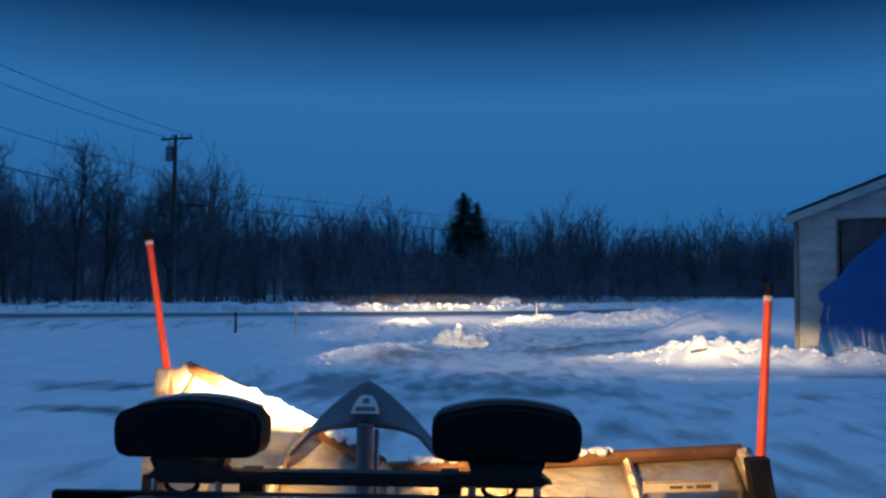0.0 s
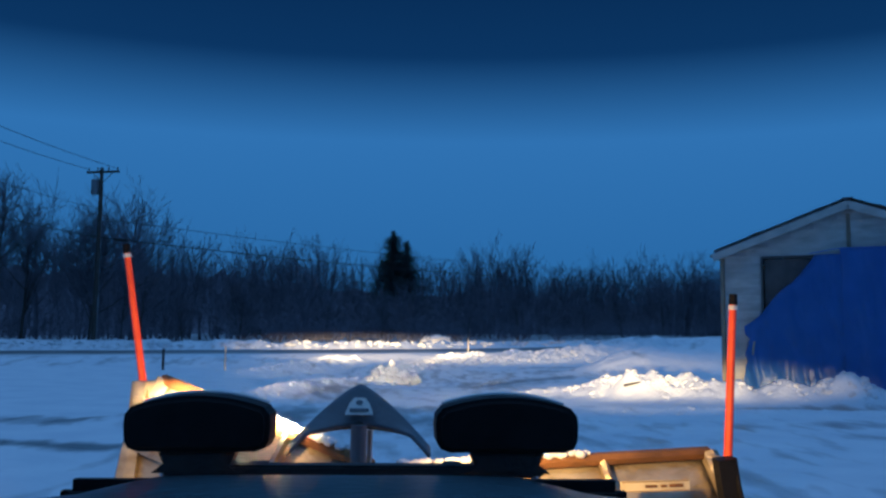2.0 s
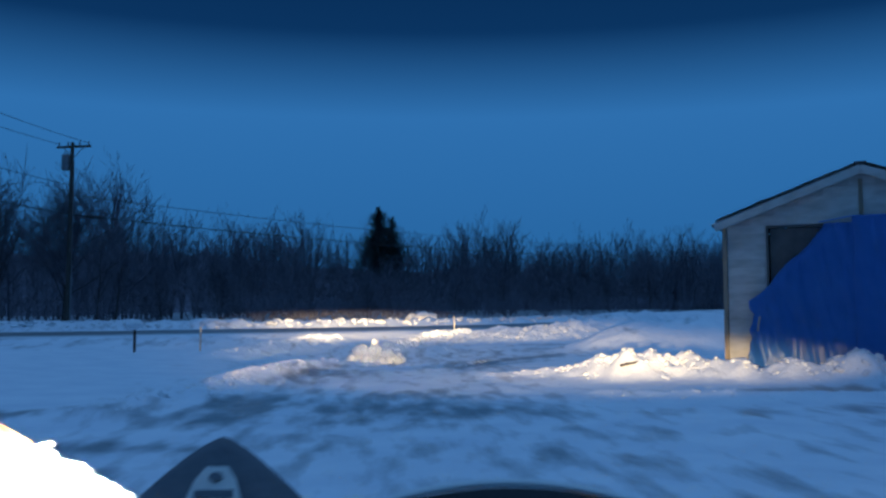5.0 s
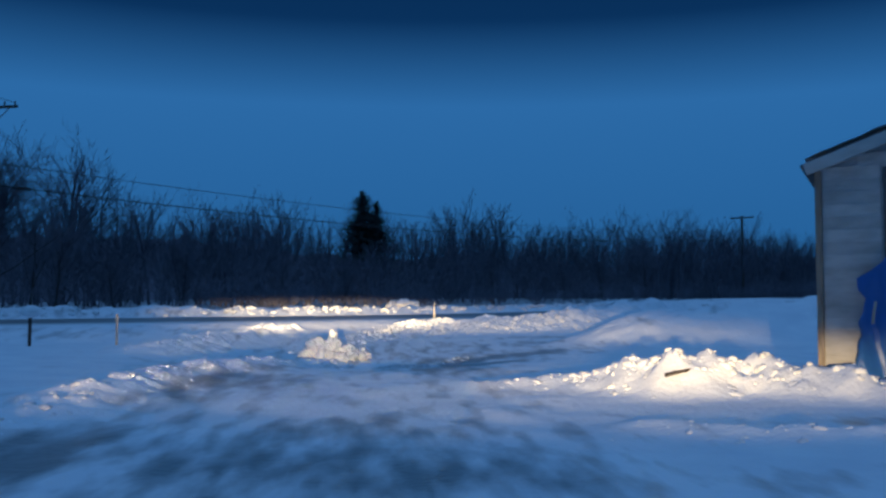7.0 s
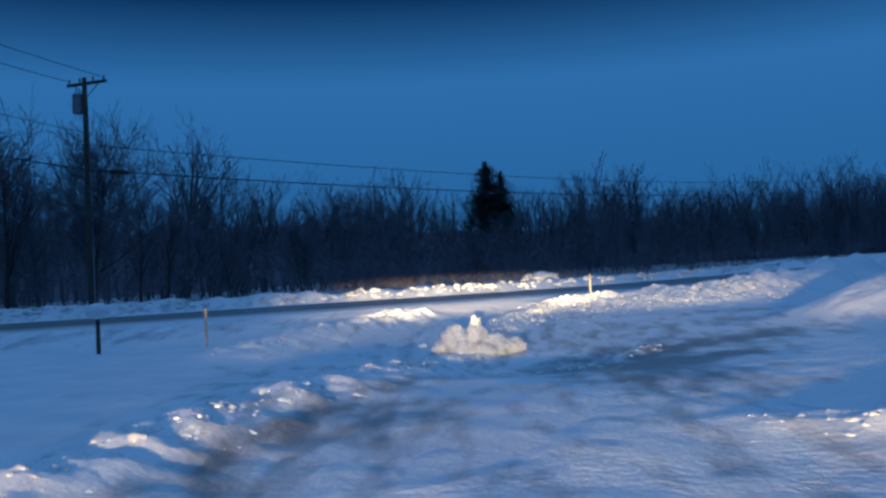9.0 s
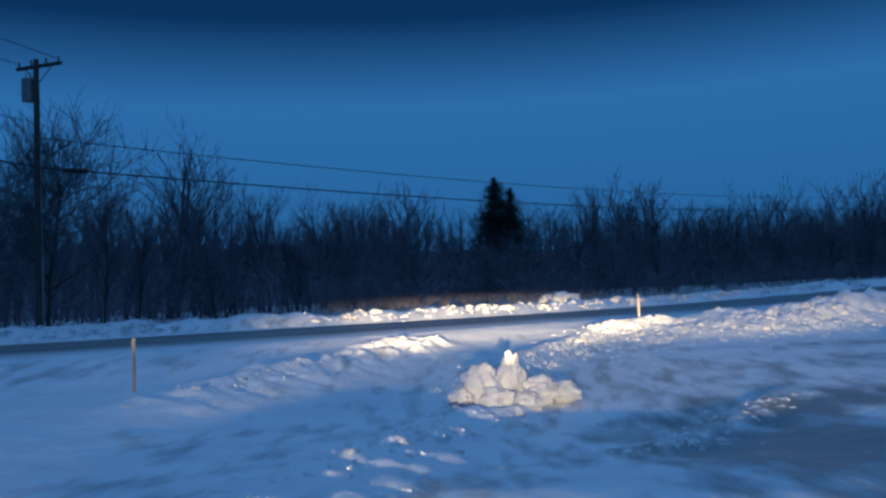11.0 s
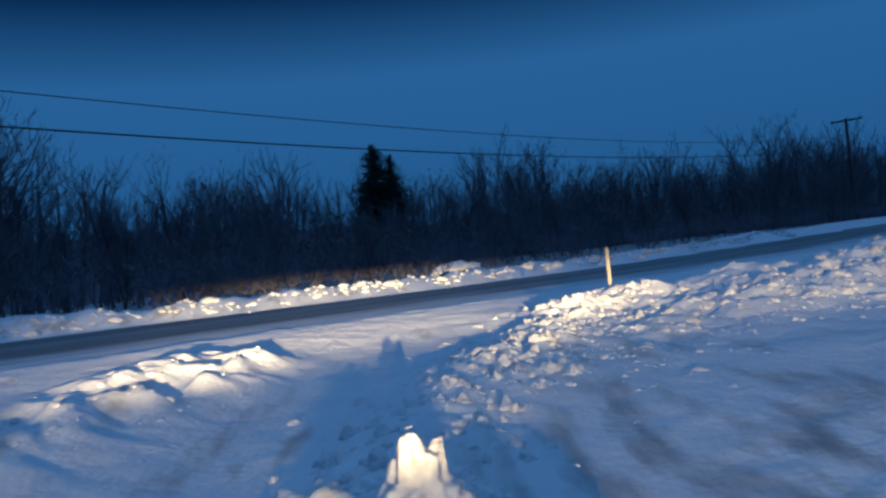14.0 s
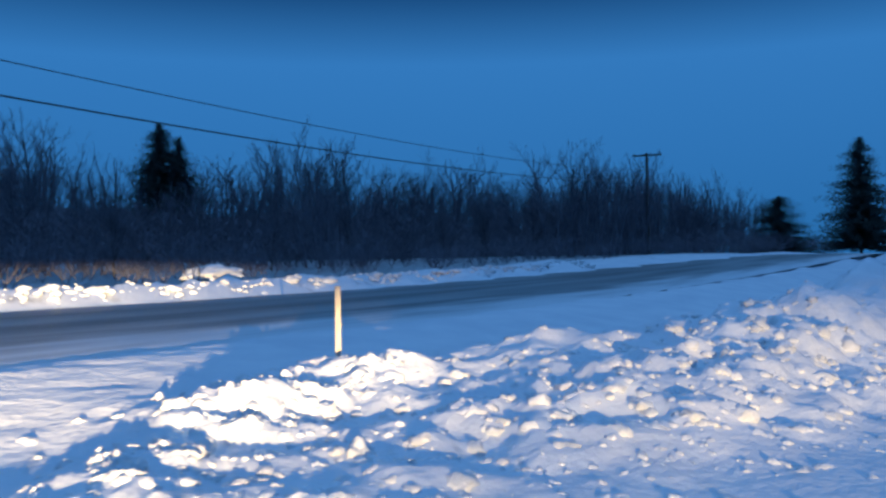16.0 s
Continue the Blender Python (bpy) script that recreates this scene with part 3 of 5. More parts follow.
def build_woods():
    rnd = random.Random(5)
    protos = [bare_tree(10 + k, 9.5, spread_out=0.30 + 0.10 * (k % 3), stems=1 + (k % 4 == 3)) for k in range(6)]
    # the trees that can be told apart, close behind the bank
    row = [(-5, 58.3, 0.85), (1, 60.5, 1.0), (9, 59.2, 0.7), (15, 61.0, 1.15), (19, 59.6, 1.1), (21.5, 61.2, 1.1), (28.5, 61.6, 0.85), (31, 64, 0.7), (38, 70, 0.55), (46, 74, 0.6), (55, 72, 0.5), (66, 76, 0.6), (78, 74, 0.5), (90, 76, 0.62), (102, 74, 0.6), (114, 76, 0.7), (126, 76, 0.8), (138, 78, 0.85)]
    for n, (u, v, size) in enumerate(row):
        x, y = road_place(u, v)
        ob = protos[n] if n < len(protos) else copy_thing(protos[n % 6], Matrix())
        put(ob, x, y, rnd.uniform(0, 6.28), size * rnd.uniform(0.92, 1.08))
    broad = bare_tree(33, 9.4, spread_out=0.62, lean=0.10, density=1.2)
    tagged(broad, "broad leafless tree with long spreading limbs beside the pole")
    put(broad, -21.2, 61.6, 2.4)
    # the woods behind them, past counting; a gap leaves the spruce in view
    thin = [segments_mesh(branch_segments(90 + k, 9.0, spread_out=0.10 + 0.04 * k, density=0.72), True) for k in range(6)]
    shapes = [segments_mesh(branch_segments(40 + k, 9.0, spread_out=0.16 + 0.08 * (k % 3), density=0.8), True) for k in range(7)]
    bushes = [segments_mesh(branch_segments(70 + k, 2.6, spread_out=0.55, lean=0.14, stems=3, density=0.45), True) for k in range(4)]
    verts, tris, spots, base = [], [], [], 0

    def add(shape, x, y, turn, size, tall):
        nonlocal base
        v, f = shape
        c, s = math.cos(turn), math.sin(turn)
        w = np.stack([(v[:, 0] * c - v[:, 1] * s) * size + x, (v[:, 0] * s + v[:, 1] * c) * size + y, v[:, 2] * tall - 0.1], -1)
        verts.append(w)
        spots.append((x, y))
        tris.append(f + base)
        base += len(v)

    def in_gap(x, y):
        return abs(x + 0.2 + 0.006 * y) < 3 + 0.05 * y and y < 182

    for k in range(820):
        u, v = rnd.uniform(-90, 330), 104 + 75 * rnd.random() ** 1.4
        x, y = road_place(u, v)
        tall = rnd.uniform(1.35, 1.95) if u < 90 else rnd.uniform(1.6, 2.2)
        tall *= 0.93 + 0.34 * float(fbm(np.array([u / 9.0]), np.array([v / 30.0]), 2, 111)[0])
        tall *= (1 + 0.0022 * (v - 104)) * (0.62 if in_gap(x, y) else 1.0)
        add(shapes[rnd.randrange(7)] if v < 114 else thin[rnd.randrange(6)], x, y, rnd.uniform(0, 6.28), tall * rnd.uniform(0.9, 1.25), tall)
    for k in range(150):
        u = rnd.uniform(118, 260)
        v = max(66 + 6 * rnd.random(), 30 + (u - 29) * rnd.uniform(0.205, 0.36))
        x, y = road_place(u, v)
        tall = rnd.uniform(1.0, 1.55)
        add(thin[rnd.randrange(6)] if k % 2 else shapes[rnd.randrange(7)], x, y, rnd.uniform(0, 6.28), tall * rnd.uniform(0.9, 1.2), tall)
    for k in range(170):
        u, v = rnd.uniform(-70, 230), rnd.uniform(84, 108)
        x, y = road_place(u, v)
        tall = rnd.uniform(1.7, 2.9)
        add(bushes[rnd.randrange(4)], x, y, rnd.uniform(0, 6.28), tall * rnd.uniform(1.0, 1.5), tall)
    for k in range(150):
        u, v = rnd.uniform(-60, 190), rnd.uniform(74, 104)
        x, y = road_place(u, v)
        if not in_gap(x, y):
            tall = rnd.uniform(0.7, 1.05) * (1.2 if u < 20 else 1.0)
            add(shapes[rnd.randrange(7)], x, y, rnd.uniform(0, 6.28), tall, tall)
    for k in range(70):
        u, v = rnd.uniform(-50, 24), rnd.uniform(61, 80)
        x, y = road_place(u, v)
        tall = rnd.uniform(0.85, 1.25)
        add(shapes[rnd.randrange(7)], x, y, rnd.uniform(0, 6.28), tall, tall)
    for k in range(360):
        u, v = rnd.uniform(-45, 190), 58 + 40 * rnd.random() ** 1.4
        x, y = road_place(u, v)
        tall = rnd.uniform(0.7, 1.3) * (0.8 + 0.016 * (v - 58))
        add(bushes[rnd.randrange(4)], x, y, rnd.uniform(0, 6.28), tall * rnd.uniform(1.0, 1.7), tall)
    for k in range(110):
        u, v = rnd.uniform(140, 250), rnd.uniform(56.5, 68) if k % 5 else rnd.uniform(33, 37)
        x, y = road_place(u, v)
        tall = rnd.uniform(0.9, 1.7)
        add(bushes[rnd.randrange(4)], x, y, rnd.uniform(0, 6.28), tall * rnd.uniform(1.2, 1.9), tall)
    at = np.array(spots)
    for w, level in zip(verts, land(at[:, 0], at[:, 1])[0]):
        w[:, 2] += level
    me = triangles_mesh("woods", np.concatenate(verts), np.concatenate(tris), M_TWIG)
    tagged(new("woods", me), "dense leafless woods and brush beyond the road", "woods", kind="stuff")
    # spruces
    put(spruce(3, 22.0, 18.5, 0.62, 6), -1.35, 185, 0.4)
    put(spruce(6, 19.8, 14.0, 0.6, 5), 1.5, 185.5, 1.1)
    put(spruce(4, 14.0, 7.0, 0.7, 4), -27, 165, 1.4)


build_woods()


def build_rise():
    """A low wooded rise far behind, its top broken by crowns."""
    us, vs = np.arange(-420, 520, 1.3), np.linspace(190, 260, 14)
    U, V = np.meshgrid(us, vs)
    x, y = road_place(U, V)
    f = (V - 190) / 70
    top = 14.8 + 4.0 * fbm(U / 26, V / 40, 3, 101)
    z = 0.8 + top * smooth_step(0, 0.35, f) + (4.2 * fbm(U / 4.0, V / 9, 3, 103) + 2.2 * rough_noise(U / 1.5, V / 3, 105)) * smooth_step(0.0, 0.3, f)
    ny, nx = U.shape
    faces = [(j * nx + i, j * nx + i + 1, (j + 1) * nx + i + 1, (j + 1) * nx + i) for j in range(ny - 1) for i in range(nx - 1)]
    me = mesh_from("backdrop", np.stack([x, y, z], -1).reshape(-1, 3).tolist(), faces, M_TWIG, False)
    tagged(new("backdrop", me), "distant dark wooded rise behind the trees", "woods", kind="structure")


build_rise()
tree = spruce(8, 9.6, 15.0, 0.34, 12)
put(tree, 98, 168, 0.3)
tagged(tree, "broad dark evergreen standing alone beside the far road", "tree")
tree = spruce(9, 17.8, 17.0, 0.6, 6)
put(tree, 100.5, 152, 2.0)
tagged(tree, "tall dark spruce on the far side of the yard", "tree")

# ---- snow lumps ----


def lump_bmesh(seed, size, detail=3, rough=0.35):
    """A crumbly block of snow: a sphere broken up by cells and grain."""
    bm = bmesh.new()
    bmesh.ops.create_icosphere(bm, subdivisions=detail, radius=1.0)
    off = Vector((seed * 3.7, seed * 1.3, seed * 7.1))
    for v in bm.verts:
        near = noise.voronoi(v.co * 1.5 + off)[0]
        n = (near[1] - near[0]) * 0.9 - 0.35 + noise.fractal(v.co * 3.4 + off, 0.8, 2.2, 5) * 0.42
        boxy = 1 + 0.22 * (max(abs(v.co.x), abs(v.co.y), abs(v.co.z)) - 0.75)
        v.co = Vector((v.co.x * size[0], v.co.y * size[1], v.co.z * size[2])) * boxy * (1 + n * rough)
    return bm


def joined_lumps(items, detail):
    out = bmesh.new()
    for seed, centre, size in items:
        bm = lump_bmesh(seed, size, detail)
        bmesh.ops.translate(bm, vec=centre, verts=bm.verts)
        me = bpy.data.meshes.new("piece")
        bm.to_mesh(me)
        bm.free()
        out.from_mesh(me)
        bpy.data.meshes.remove(me)
    return out


pile_z = level_at(-0.4, 39.6) - 0.05
pile = thing("snow_pile", "pile of broken ploughed snow blocks on the yard", "snow pile", (-0.4, 39.6, pile_z))
for seed, centre, size in ((1, (-0.34, 0.0, 0.28), (0.44, 0.42, 0.46)), (2, (0.22, 0.05, 0.40), (0.26, 0.30, 0.50)), (3, (0.72, 0.1, 0.14), (0.38, 0.36, 0.30)), (4, (-0.05, -0.38, 0.06), (0.36, 0.30, 0.26)), (5, (1.25, 0.35, 0.08), (0.30, 0.30, 0.22)), (6, (0.50, -0.40, 0.02), (0.30, 0.26, 0.20)), (7, (-0.75, -0.1, 0.06), (0.26, 0.26, 0.22)), (8, (0.05, 0.35, 0.25), (0.34, 0.3, 0.34))):
    bm = lump_bmesh(seed, size, 4, 0.55)
    bmesh.ops.translate(bm, vec=centre, verts=bm.verts)
    part("snow_block", bm, M_SNOW, pile, smooth=True)


def build_clods():
    """Loose clods of snow along the berms, past counting."""
    rnd = random.Random(12)
    protos = []
    for k in range(6):
        bm = lump_bmesh(20 + k, (1, 0.8, 0.7), 2 if k < 4 else 1, 0.85)
        bm.verts.ensure_lookup_table()
        protos.append((np.array([v.co[:] for v in bm.verts]), np.array([[v.index for v in f.verts] for f in bm.faces])))
        bm.free()
    verts, tris, spots, base = [], [], [], 0
    for line, width, many, big in ((BERM[4:], 0.8, 900, 0.066), (PUSHED, 2.0, 1800, 0.070), (BERM[:5], 0.6, 1000, 0.062), (SHED_RIDGE, 0.7, 900, 0.062), (LOW_BERM, 0.9, 500, 0.050), (FRONT_BERM, 0.8, 280, 0.045), (SPUR, 0.6, 260, 0.055), (ROAD_BERM[:6], 1.3, 500, 0.060)):
        for _ in range(many):
            k = rnd.randrange(len(line) - 1)
            f = rnd.random()
            x = line[k][0] + f * (line[k + 1][0] - line[k][0]) + rnd.gauss(0, width * 0.55)
            y = line[k][1] + f * (line[k + 1][1] - line[k][1]) + rnd.gauss(0, width * 0.55)
            s = min(big * rnd.lognormvariate(-0.1, 0.6), 2.6 * big)
            v, t = protos[rnd.randrange(6)]
            a = rnd.uniform(0, 6.28)
            c, sn = math.cos(a) * s, math.sin(a) * s
            verts.append(np.stack([v[:, 0] * c - v[:, 1] * sn + x, v[:, 0] * sn + v[:, 1] * c + y, v[:, 2] * s - 0.42 * s], -1))
            spots.append((x, y))
            tris.append(t + base)
            base += len(v)
    # blocks broken off the plough's roll, thick round the pile and on up the berm
    blocks = []
    for k in range(4):
        bm = lump_bmesh(50 + k, (1, 0.85, 0.75), 3, 0.6)
        bm.verts.ensure_lookup_table()
        blocks.append((np.array([v.co[:] for v in bm.verts]), np.array([[v.index for v in f.verts] for f in bm.faces])))
        bm.free()
    for _ in range(230):
        f = rnd.random() ** 1.3
        x, y = -0.6 + 0.4 * f + 4.4 * f * f + rnd.gauss(0, 0.6), 39.0 + 12.5 * f + rnd.gauss(0, 0.7)
        s = min(0.10 * rnd.lognormvariate(0, 0.4), 0.2)
        v, t = blocks[rnd.randrange(4)]
        a = rnd.uniform(0, 6.28)
        c, sn = math.cos(a) * s, math.sin(a) * s
        verts.append(np.stack([v[:, 0] * c - v[:, 1] * sn + x, v[:, 0] * sn + v[:, 1] * c + y, v[:, 2] * s - 0.28 * s], -1))
        spots.append((x, y))
        tris.append(t + base)
        base += len(v)
    # the crust on the far bank
    for _ in range(1300):
        u, v0 = rnd.uniform(-25, 90), 54.3 + rnd.gauss(0, 0.42)
        x, y = road_place(u, v0)
        s = 0.085 * rnd.lognormvariate(0, 0.45)
        v, t = protos[rnd.randrange(6)]
        verts.append(np.stack([v[:, 0] * s * 1.5 + x, v[:, 1] * s * 1.5 + y, v[:, 2] * s - 0.25 * s], -1))
        spots.append((x, y))
        tris.append(t + base)
        base += len(v)
    at = np.array(spots)
    for w, level in zip(verts, land(at[:, 0], at[:, 1])[0]):
        w[:, 2] += level
    me = triangles_mesh("snow_clods", np.concatenate(verts), np.concatenate(tris), M_SNOW)
    me.polygons.foreach_set("use_smooth", [True] * len(me.polygons))
    tagged(new("snow_clods", me), "loose clods of ploughed snow along the berms", "snow", kind="stuff")


build_clods()

# ---- power poles, wires, stakes ----


def power_pole(x, y, base, top, arm_turn, transformer, label, stout=1.0):
    pole = thing("power_pole", label, "utility pole", (x, y, base))
    h = top - base
    bm = bmesh.new()
    tube(bm, (0, 0, -0.3), (0, 0, h), 0.17 * stout, 0.11 * stout, 12)
    part("shaft", bm, M_POLE, pole)
    turn = Matrix.Rotation(radians(arm_turn), 4, "Z")
    part("crossarm", boxed((0, 0.15, h - 0.25), (2.4 * stout, 0.12, 0.14 * stout), 0.015, turn), M_POLE, pole)
    for k in (-1.05 * stout, -0.4, 0.4, 1.05 * stout):
        bm = bmesh.new()
        for z0, z1, r in ((0.0, 0.09, 0.035), (0.09, 0.15, 0.065), (0.15, 0.24, 0.045)):
            tube(bm, (k, 0.15, h - 0.18 + z0), (k, 0.15, h - 0.18 + z1), r, r * 0.9, 8)
        bmesh.ops.transform(bm, matrix=turn, verts=bm.verts)
        part("insulator", bm, M_STEEL_GREY, pole)
    for s in (-1, 1):
        bm = bmesh.new()
        tube(bm, (s * 0.75, 0.15, h - 0.28), (0, 0.15, h - 0.95), 0.025, sides=6)
        bmesh.ops.transform(bm, matrix=turn, verts=bm.verts)
        part("brace", bm, M_STEEL_GREY, pole)
    if transformer:
        bm = bmesh.new()
        tube(bm, (-0.42, 0, h - 1.75), (-0.42, 0, h - 0.85), 0.27, sides=14)
        tube(bm, (-0.42, 0, h - 0.85), (-0.42, 0, h - 0.78), 0.29, 0.24, sides=14)
        bmesh.ops.transform(bm, matrix=turn, verts=bm.verts)
        can = part("transformer", bm, M_STEEL_GREY, pole, "grey transformer can")
        for k in (-0.1, 0.1):
            bm = bmesh.new()
            tube(bm, (-0.42 + k, 0, h - 0.78), (-0.42 + k, 0, h - 0.52), 0.035, 0.025, 6)
            bmesh.ops.transform(bm, matrix=turn, verts=bm.verts)
            part("bushing", bm, M_STEEL_GREY, can)
        bm = bmesh.new()
        tube(bm, (0.19, 0, 0.2), (0.19, 0, 3.2), 0.045, sides=8)
        tube(bm, (0.19, 0, 3.2), (0.15, 0, h - 1.2), 0.02, sides=6)
        bmesh.ops.transform(bm, matrix=turn, verts=bm.verts)
        part("conduit", bm, M_STEEL_GREY, pole, "pale conduit strapped to the pole")
    return pole


P1, P2, P0 = (-19.6, 58.0), (58.7, 141.8), (-22.5, 8.0)
power_pole(*P1, 0.7, 12.35, -15, True, "wooden utility pole with crossarm and transformer behind the snowbank")
power_pole(*P2, 1.6, 15.1, -43, False, "distant wooden utility pole with plain crossarm", 1.55)
power_pole(*P0, level_at(*P0), 12.2, 5, False, "wooden utility pole with plain crossarm beside the road")


def wire(a, b, sag, r, label):
    a, b = Vector(a), Vector(b)
    pts = [a.lerp(b, k / 28) - Vector((0, 0, sag * (1 - (2 * k / 28 - 1) ** 2))) for k in range(29)]
    tagged(part("cable", tubes(pts, r, 5), M_WIRE, None), label, "cable", "wires along the road")


for off in (-1.05, 1.05):
    dx, dy = off * math.cos(radians(-15)), off * math.sin(radians(-15))
    wire((P0[0] + dx, P0[1] + dy, 12.1), (P1[0] + dx, P1[1] + dy, 12.3), 0.9, 0.016, "thin overhead power wire crossing the road")
wire((*P0, 9.8), (*P1, 9.6), 0.7, 0.016, "thin overhead power wire crossing the road")
wire((*P1, 9.0), (*P2, 13.0), 1.6, 0.022, "overhead power wire sagging along the road")
wire((*P1, 7.75), (*P2, 11.6), 1.5, 0.036, "thick black telephone cable sagging along the road")
wire((*P0, 8.0), (*P1, 7.75), 0.6, 0.030, "thick black telephone cable sagging along the road")
bm = bmesh.new()
tube(bm, (P1[0] + 0.75, P1[1] + 0.82, 7.72), (P1[0] + 1.4, P1[1] + 1.5, 7.72), 0.10, 0.10, 10)
tagged(part("splice_case", bm, M_WIRE), "black splice case hanging on the telephone cable", "splice case")


def stake(name, x, y, top, width, mat, label, category, ragged=False):
    base = level_at(x, y)
    st = thing(name, label, category, (x, y, base), group="markers beside the road")
    h = top - base
    bm = bmesh.new()
    box(bm, (0, 0, h / 2 - 0.1), (width, width * 0.45, h + 0.2), 0.004)
    part("post", bm, mat, st)
    part("cap", boxed((0, 0, h + 0.012), (width * 1.08, width * 0.55, 0.03), 0.006), mat, st)
    if ragged:
        part("splinter", boxed((-0.035, 0, 0.28), (0.045, 0.02, 0.26), 0.004, pose(0, 0, 0, 0, 8, 0)), mat, st)
    return st


stake("boundary_stake", -7.52, 39.4, 0.95, 0.07, M_STAKE, "thin pale wooden lath stake standing in the snow", "stake")
stake("boundary_stake", 4.27, 52.85, 1.38, 0.065, M_STAKE, "pale split wooden stake standing in a snow berm", "stake", True)
post = stake("marker_post", -9.8, 37.8, 0.97, 0.10, M_DARKWOOD, "short dark wooden post beside the road", "post")
bm = lump_bmesh(61, (0.34, 0.3, 0.2), 3, 0.3)
part("snow_cap", bm, M_SNOW, post, "cap of snow on the post", True).location = (0, 0, 1.08 - post.location.z)

# debris half buried in the ridge by the shed
bm = bmesh.new()
for k, (dx, dy, dz, r) in enumerate(((0, 0, 0.03, 0.10), (0.16, 0.05, 0.05, 0.07), (-0.15, -0.03, 0.0, 0.08))):
    tube(bm, (dx - r, dy, dz), (dx + r, dy + 0.04, dz + 0.03), 0.035, 0.02, 7)
ob = tagged(part("broken_branch", bm, M_BARK), "dark broken branch half buried in the snow ridge", "branch")
ob.location = (5.95, 21.75, level_at(5.95, 21.75) + 0.03)

# snow-covered mound at the edge of the woods
bm = lump_bmesh(63, (1.6, 1.1, 0.62), 4, 0.35)
ob = tagged(part("snow_mound", bm, M_SNOW, smooth=True), "snow-covered mound at the edge of the woods", "snow mound")
ob.location = (3.8, 88.6, level_at(3.8, 88.6) + 0.25)

# ---- shed ----


def build_shed():
    """A gabled garage; its front wall runs along local x, the yard lies on its -y side."""
    w, h, peak, deep, th = 6.0, 3.48, 4.60, 4.4, 0.14
    shed = thing("shed", "weathered white clapboard garage with a blue tarp over its doorway", "shed", (8.40, 22.08, 0.10), -31.5)
    d0, d1, dh = 0.96, 5.2, 3.44
    rnd = random.Random(4)

    def roof_z(x):
        return h + (peak - h) * (1 - abs(x - w / 2) / (w / 2))

    core = bmesh.new()
    for a, b in ((0.0, d0), (d1, w)):
        box(core, ((a + b) / 2, th / 2, h / 2 - 0.1), (b - a, th, h + 0.2))
    box(core, ((d0 + d1) / 2, th / 2, (dh + h) / 2), (d1 - d0, th, h - dh))
    wall = part("wall_front", core, M_SIDING, shed)
    part("gable", prism([(0, h), (w, h), (w / 2, peak)], th), M_SIDING, shed)
    for name, x in (("wall_side", th / 2), ("wall_side", w - th / 2)):
        part(name, boxed((x, deep / 2 + th / 2, h / 2 - 0.1), (th, deep - th, h + 0.2)), M_SIDING, shed)
    part("wall_back", prism([(0, -0.2), (w, -0.2), (w, h), (w / 2, peak), (0, h)], th, m=pose(0, deep, 0)), M_SIDING, shed)
    # clapboards
    step = 0.2
    z = -0.1
    while z < peak - 0.15:
        spans = []
        if z < h:
            if z + 0.08 < dh:
                spans = [(0.06, d0 - 0.06), (d1 + 0.06, w - 0.06)]
            else:
                spans = [(0.06, w - 0.06)]
        else:
            k = (peak - z - step) / (peak - h) * w / 2
            if k > 0.1:
                spans = [(w / 2 - k, w / 2 + k)]
        for a, b in spans:
            box_m = pose((a + b) / 2, -0.012, z + step / 2, 4.5, 0, rnd.uniform(-0.15, 0.15))
            part("clapboard", boxed((0, 0, 0), (b - a, 0.018, step + 0.02), 0, box_m), M_SIDING, wall)
        z += step
    # trim
    for x in (0.0, w):
        part("corner_board", boxed((x, -0.015, h / 2 - 0.1), (0.10, 0.10, h + 0.15), 0.006), M_TRIM, shed)
    for x in (d0, d1):
        part("door_jamb", boxed((x, -0.02, dh / 2), (0.05, 0.05, dh), 0.004), M_DARK, shed)
    part("door_header", boxed(((d0 + d1) / 2, -0.012, dh + 0.01), (d1 - d0 + 0.04, 0.05, 0.05), 0.004), M_DARK, shed)
    part("gable_batten", boxed((w / 2 - 0.03, -0.03, (h + peak) / 2 - 0.05), (0.09, 0.05, peak - h - 0.2), 0.005), M_TRIM, shed)
    # roof
    slope = math.atan2(peak - h, w / 2)
    run = math.hypot(peak - h, w / 2) + 0.24
    for s in (-1, 1):
        m = pose(w / 2, deep / 2 - 0.05, peak + 0.09) @ Matrix.Rotation(s * slope, 4, "Y")
        roof = part("roof_slope", boxed((s * run / 2, 0, 0), (run, deep + 0.75, 0.07), 0.008, m), M_ROOF, shed)
        for k in range(12):
            x = s * (0.18 + (run - 0.2) * k / 12)
            part("shingle_course", boxed((0, 0, 0), (run / 12 + 0.04, deep + 0.77, 0.016), 0, m @ pose(x, 0, 0.045, 0, -s * 1.5, 0)), M_ROOF, roof)
        part("rake_board", boxed((s * (run / 2 - 0.02), -deep / 2 - 0.36, -0.06), (run - 0.05, 0.04, 0.19), 0.005, m), M_SIDING, shed, "pale rake board")
        snow = bmesh.new()
        bmesh.ops.create_grid(snow, x_segments=24, y_segments=30, size=0.5)
        for v in snow.verts:
            v.co = Vector((s * run * (v.co.x + 0.5) * 0.97, v.co.y * (deep + 0.6), 0.125 + 0.035 * noise.noise(Vector((v.co.x * 9, v.co.y * 14, s * 3.0)))))
        bmesh.ops.transform(snow, matrix=m, verts=snow.verts)
        part("roof_snow", snow, M_SNOW, shed, "thin snow on the roof", True)
    part("ridge_cap", boxed((w / 2, deep / 2 - 0.05, peak + 0.16), (0.26, deep + 0.8, 0.06), 0.015), M_ROOF, shed)
    part("plank_floor", boxed((w / 2, deep / 2, 0.02), (w - 0.3, deep - 0.3, 0.05)), M_DARK, shed)
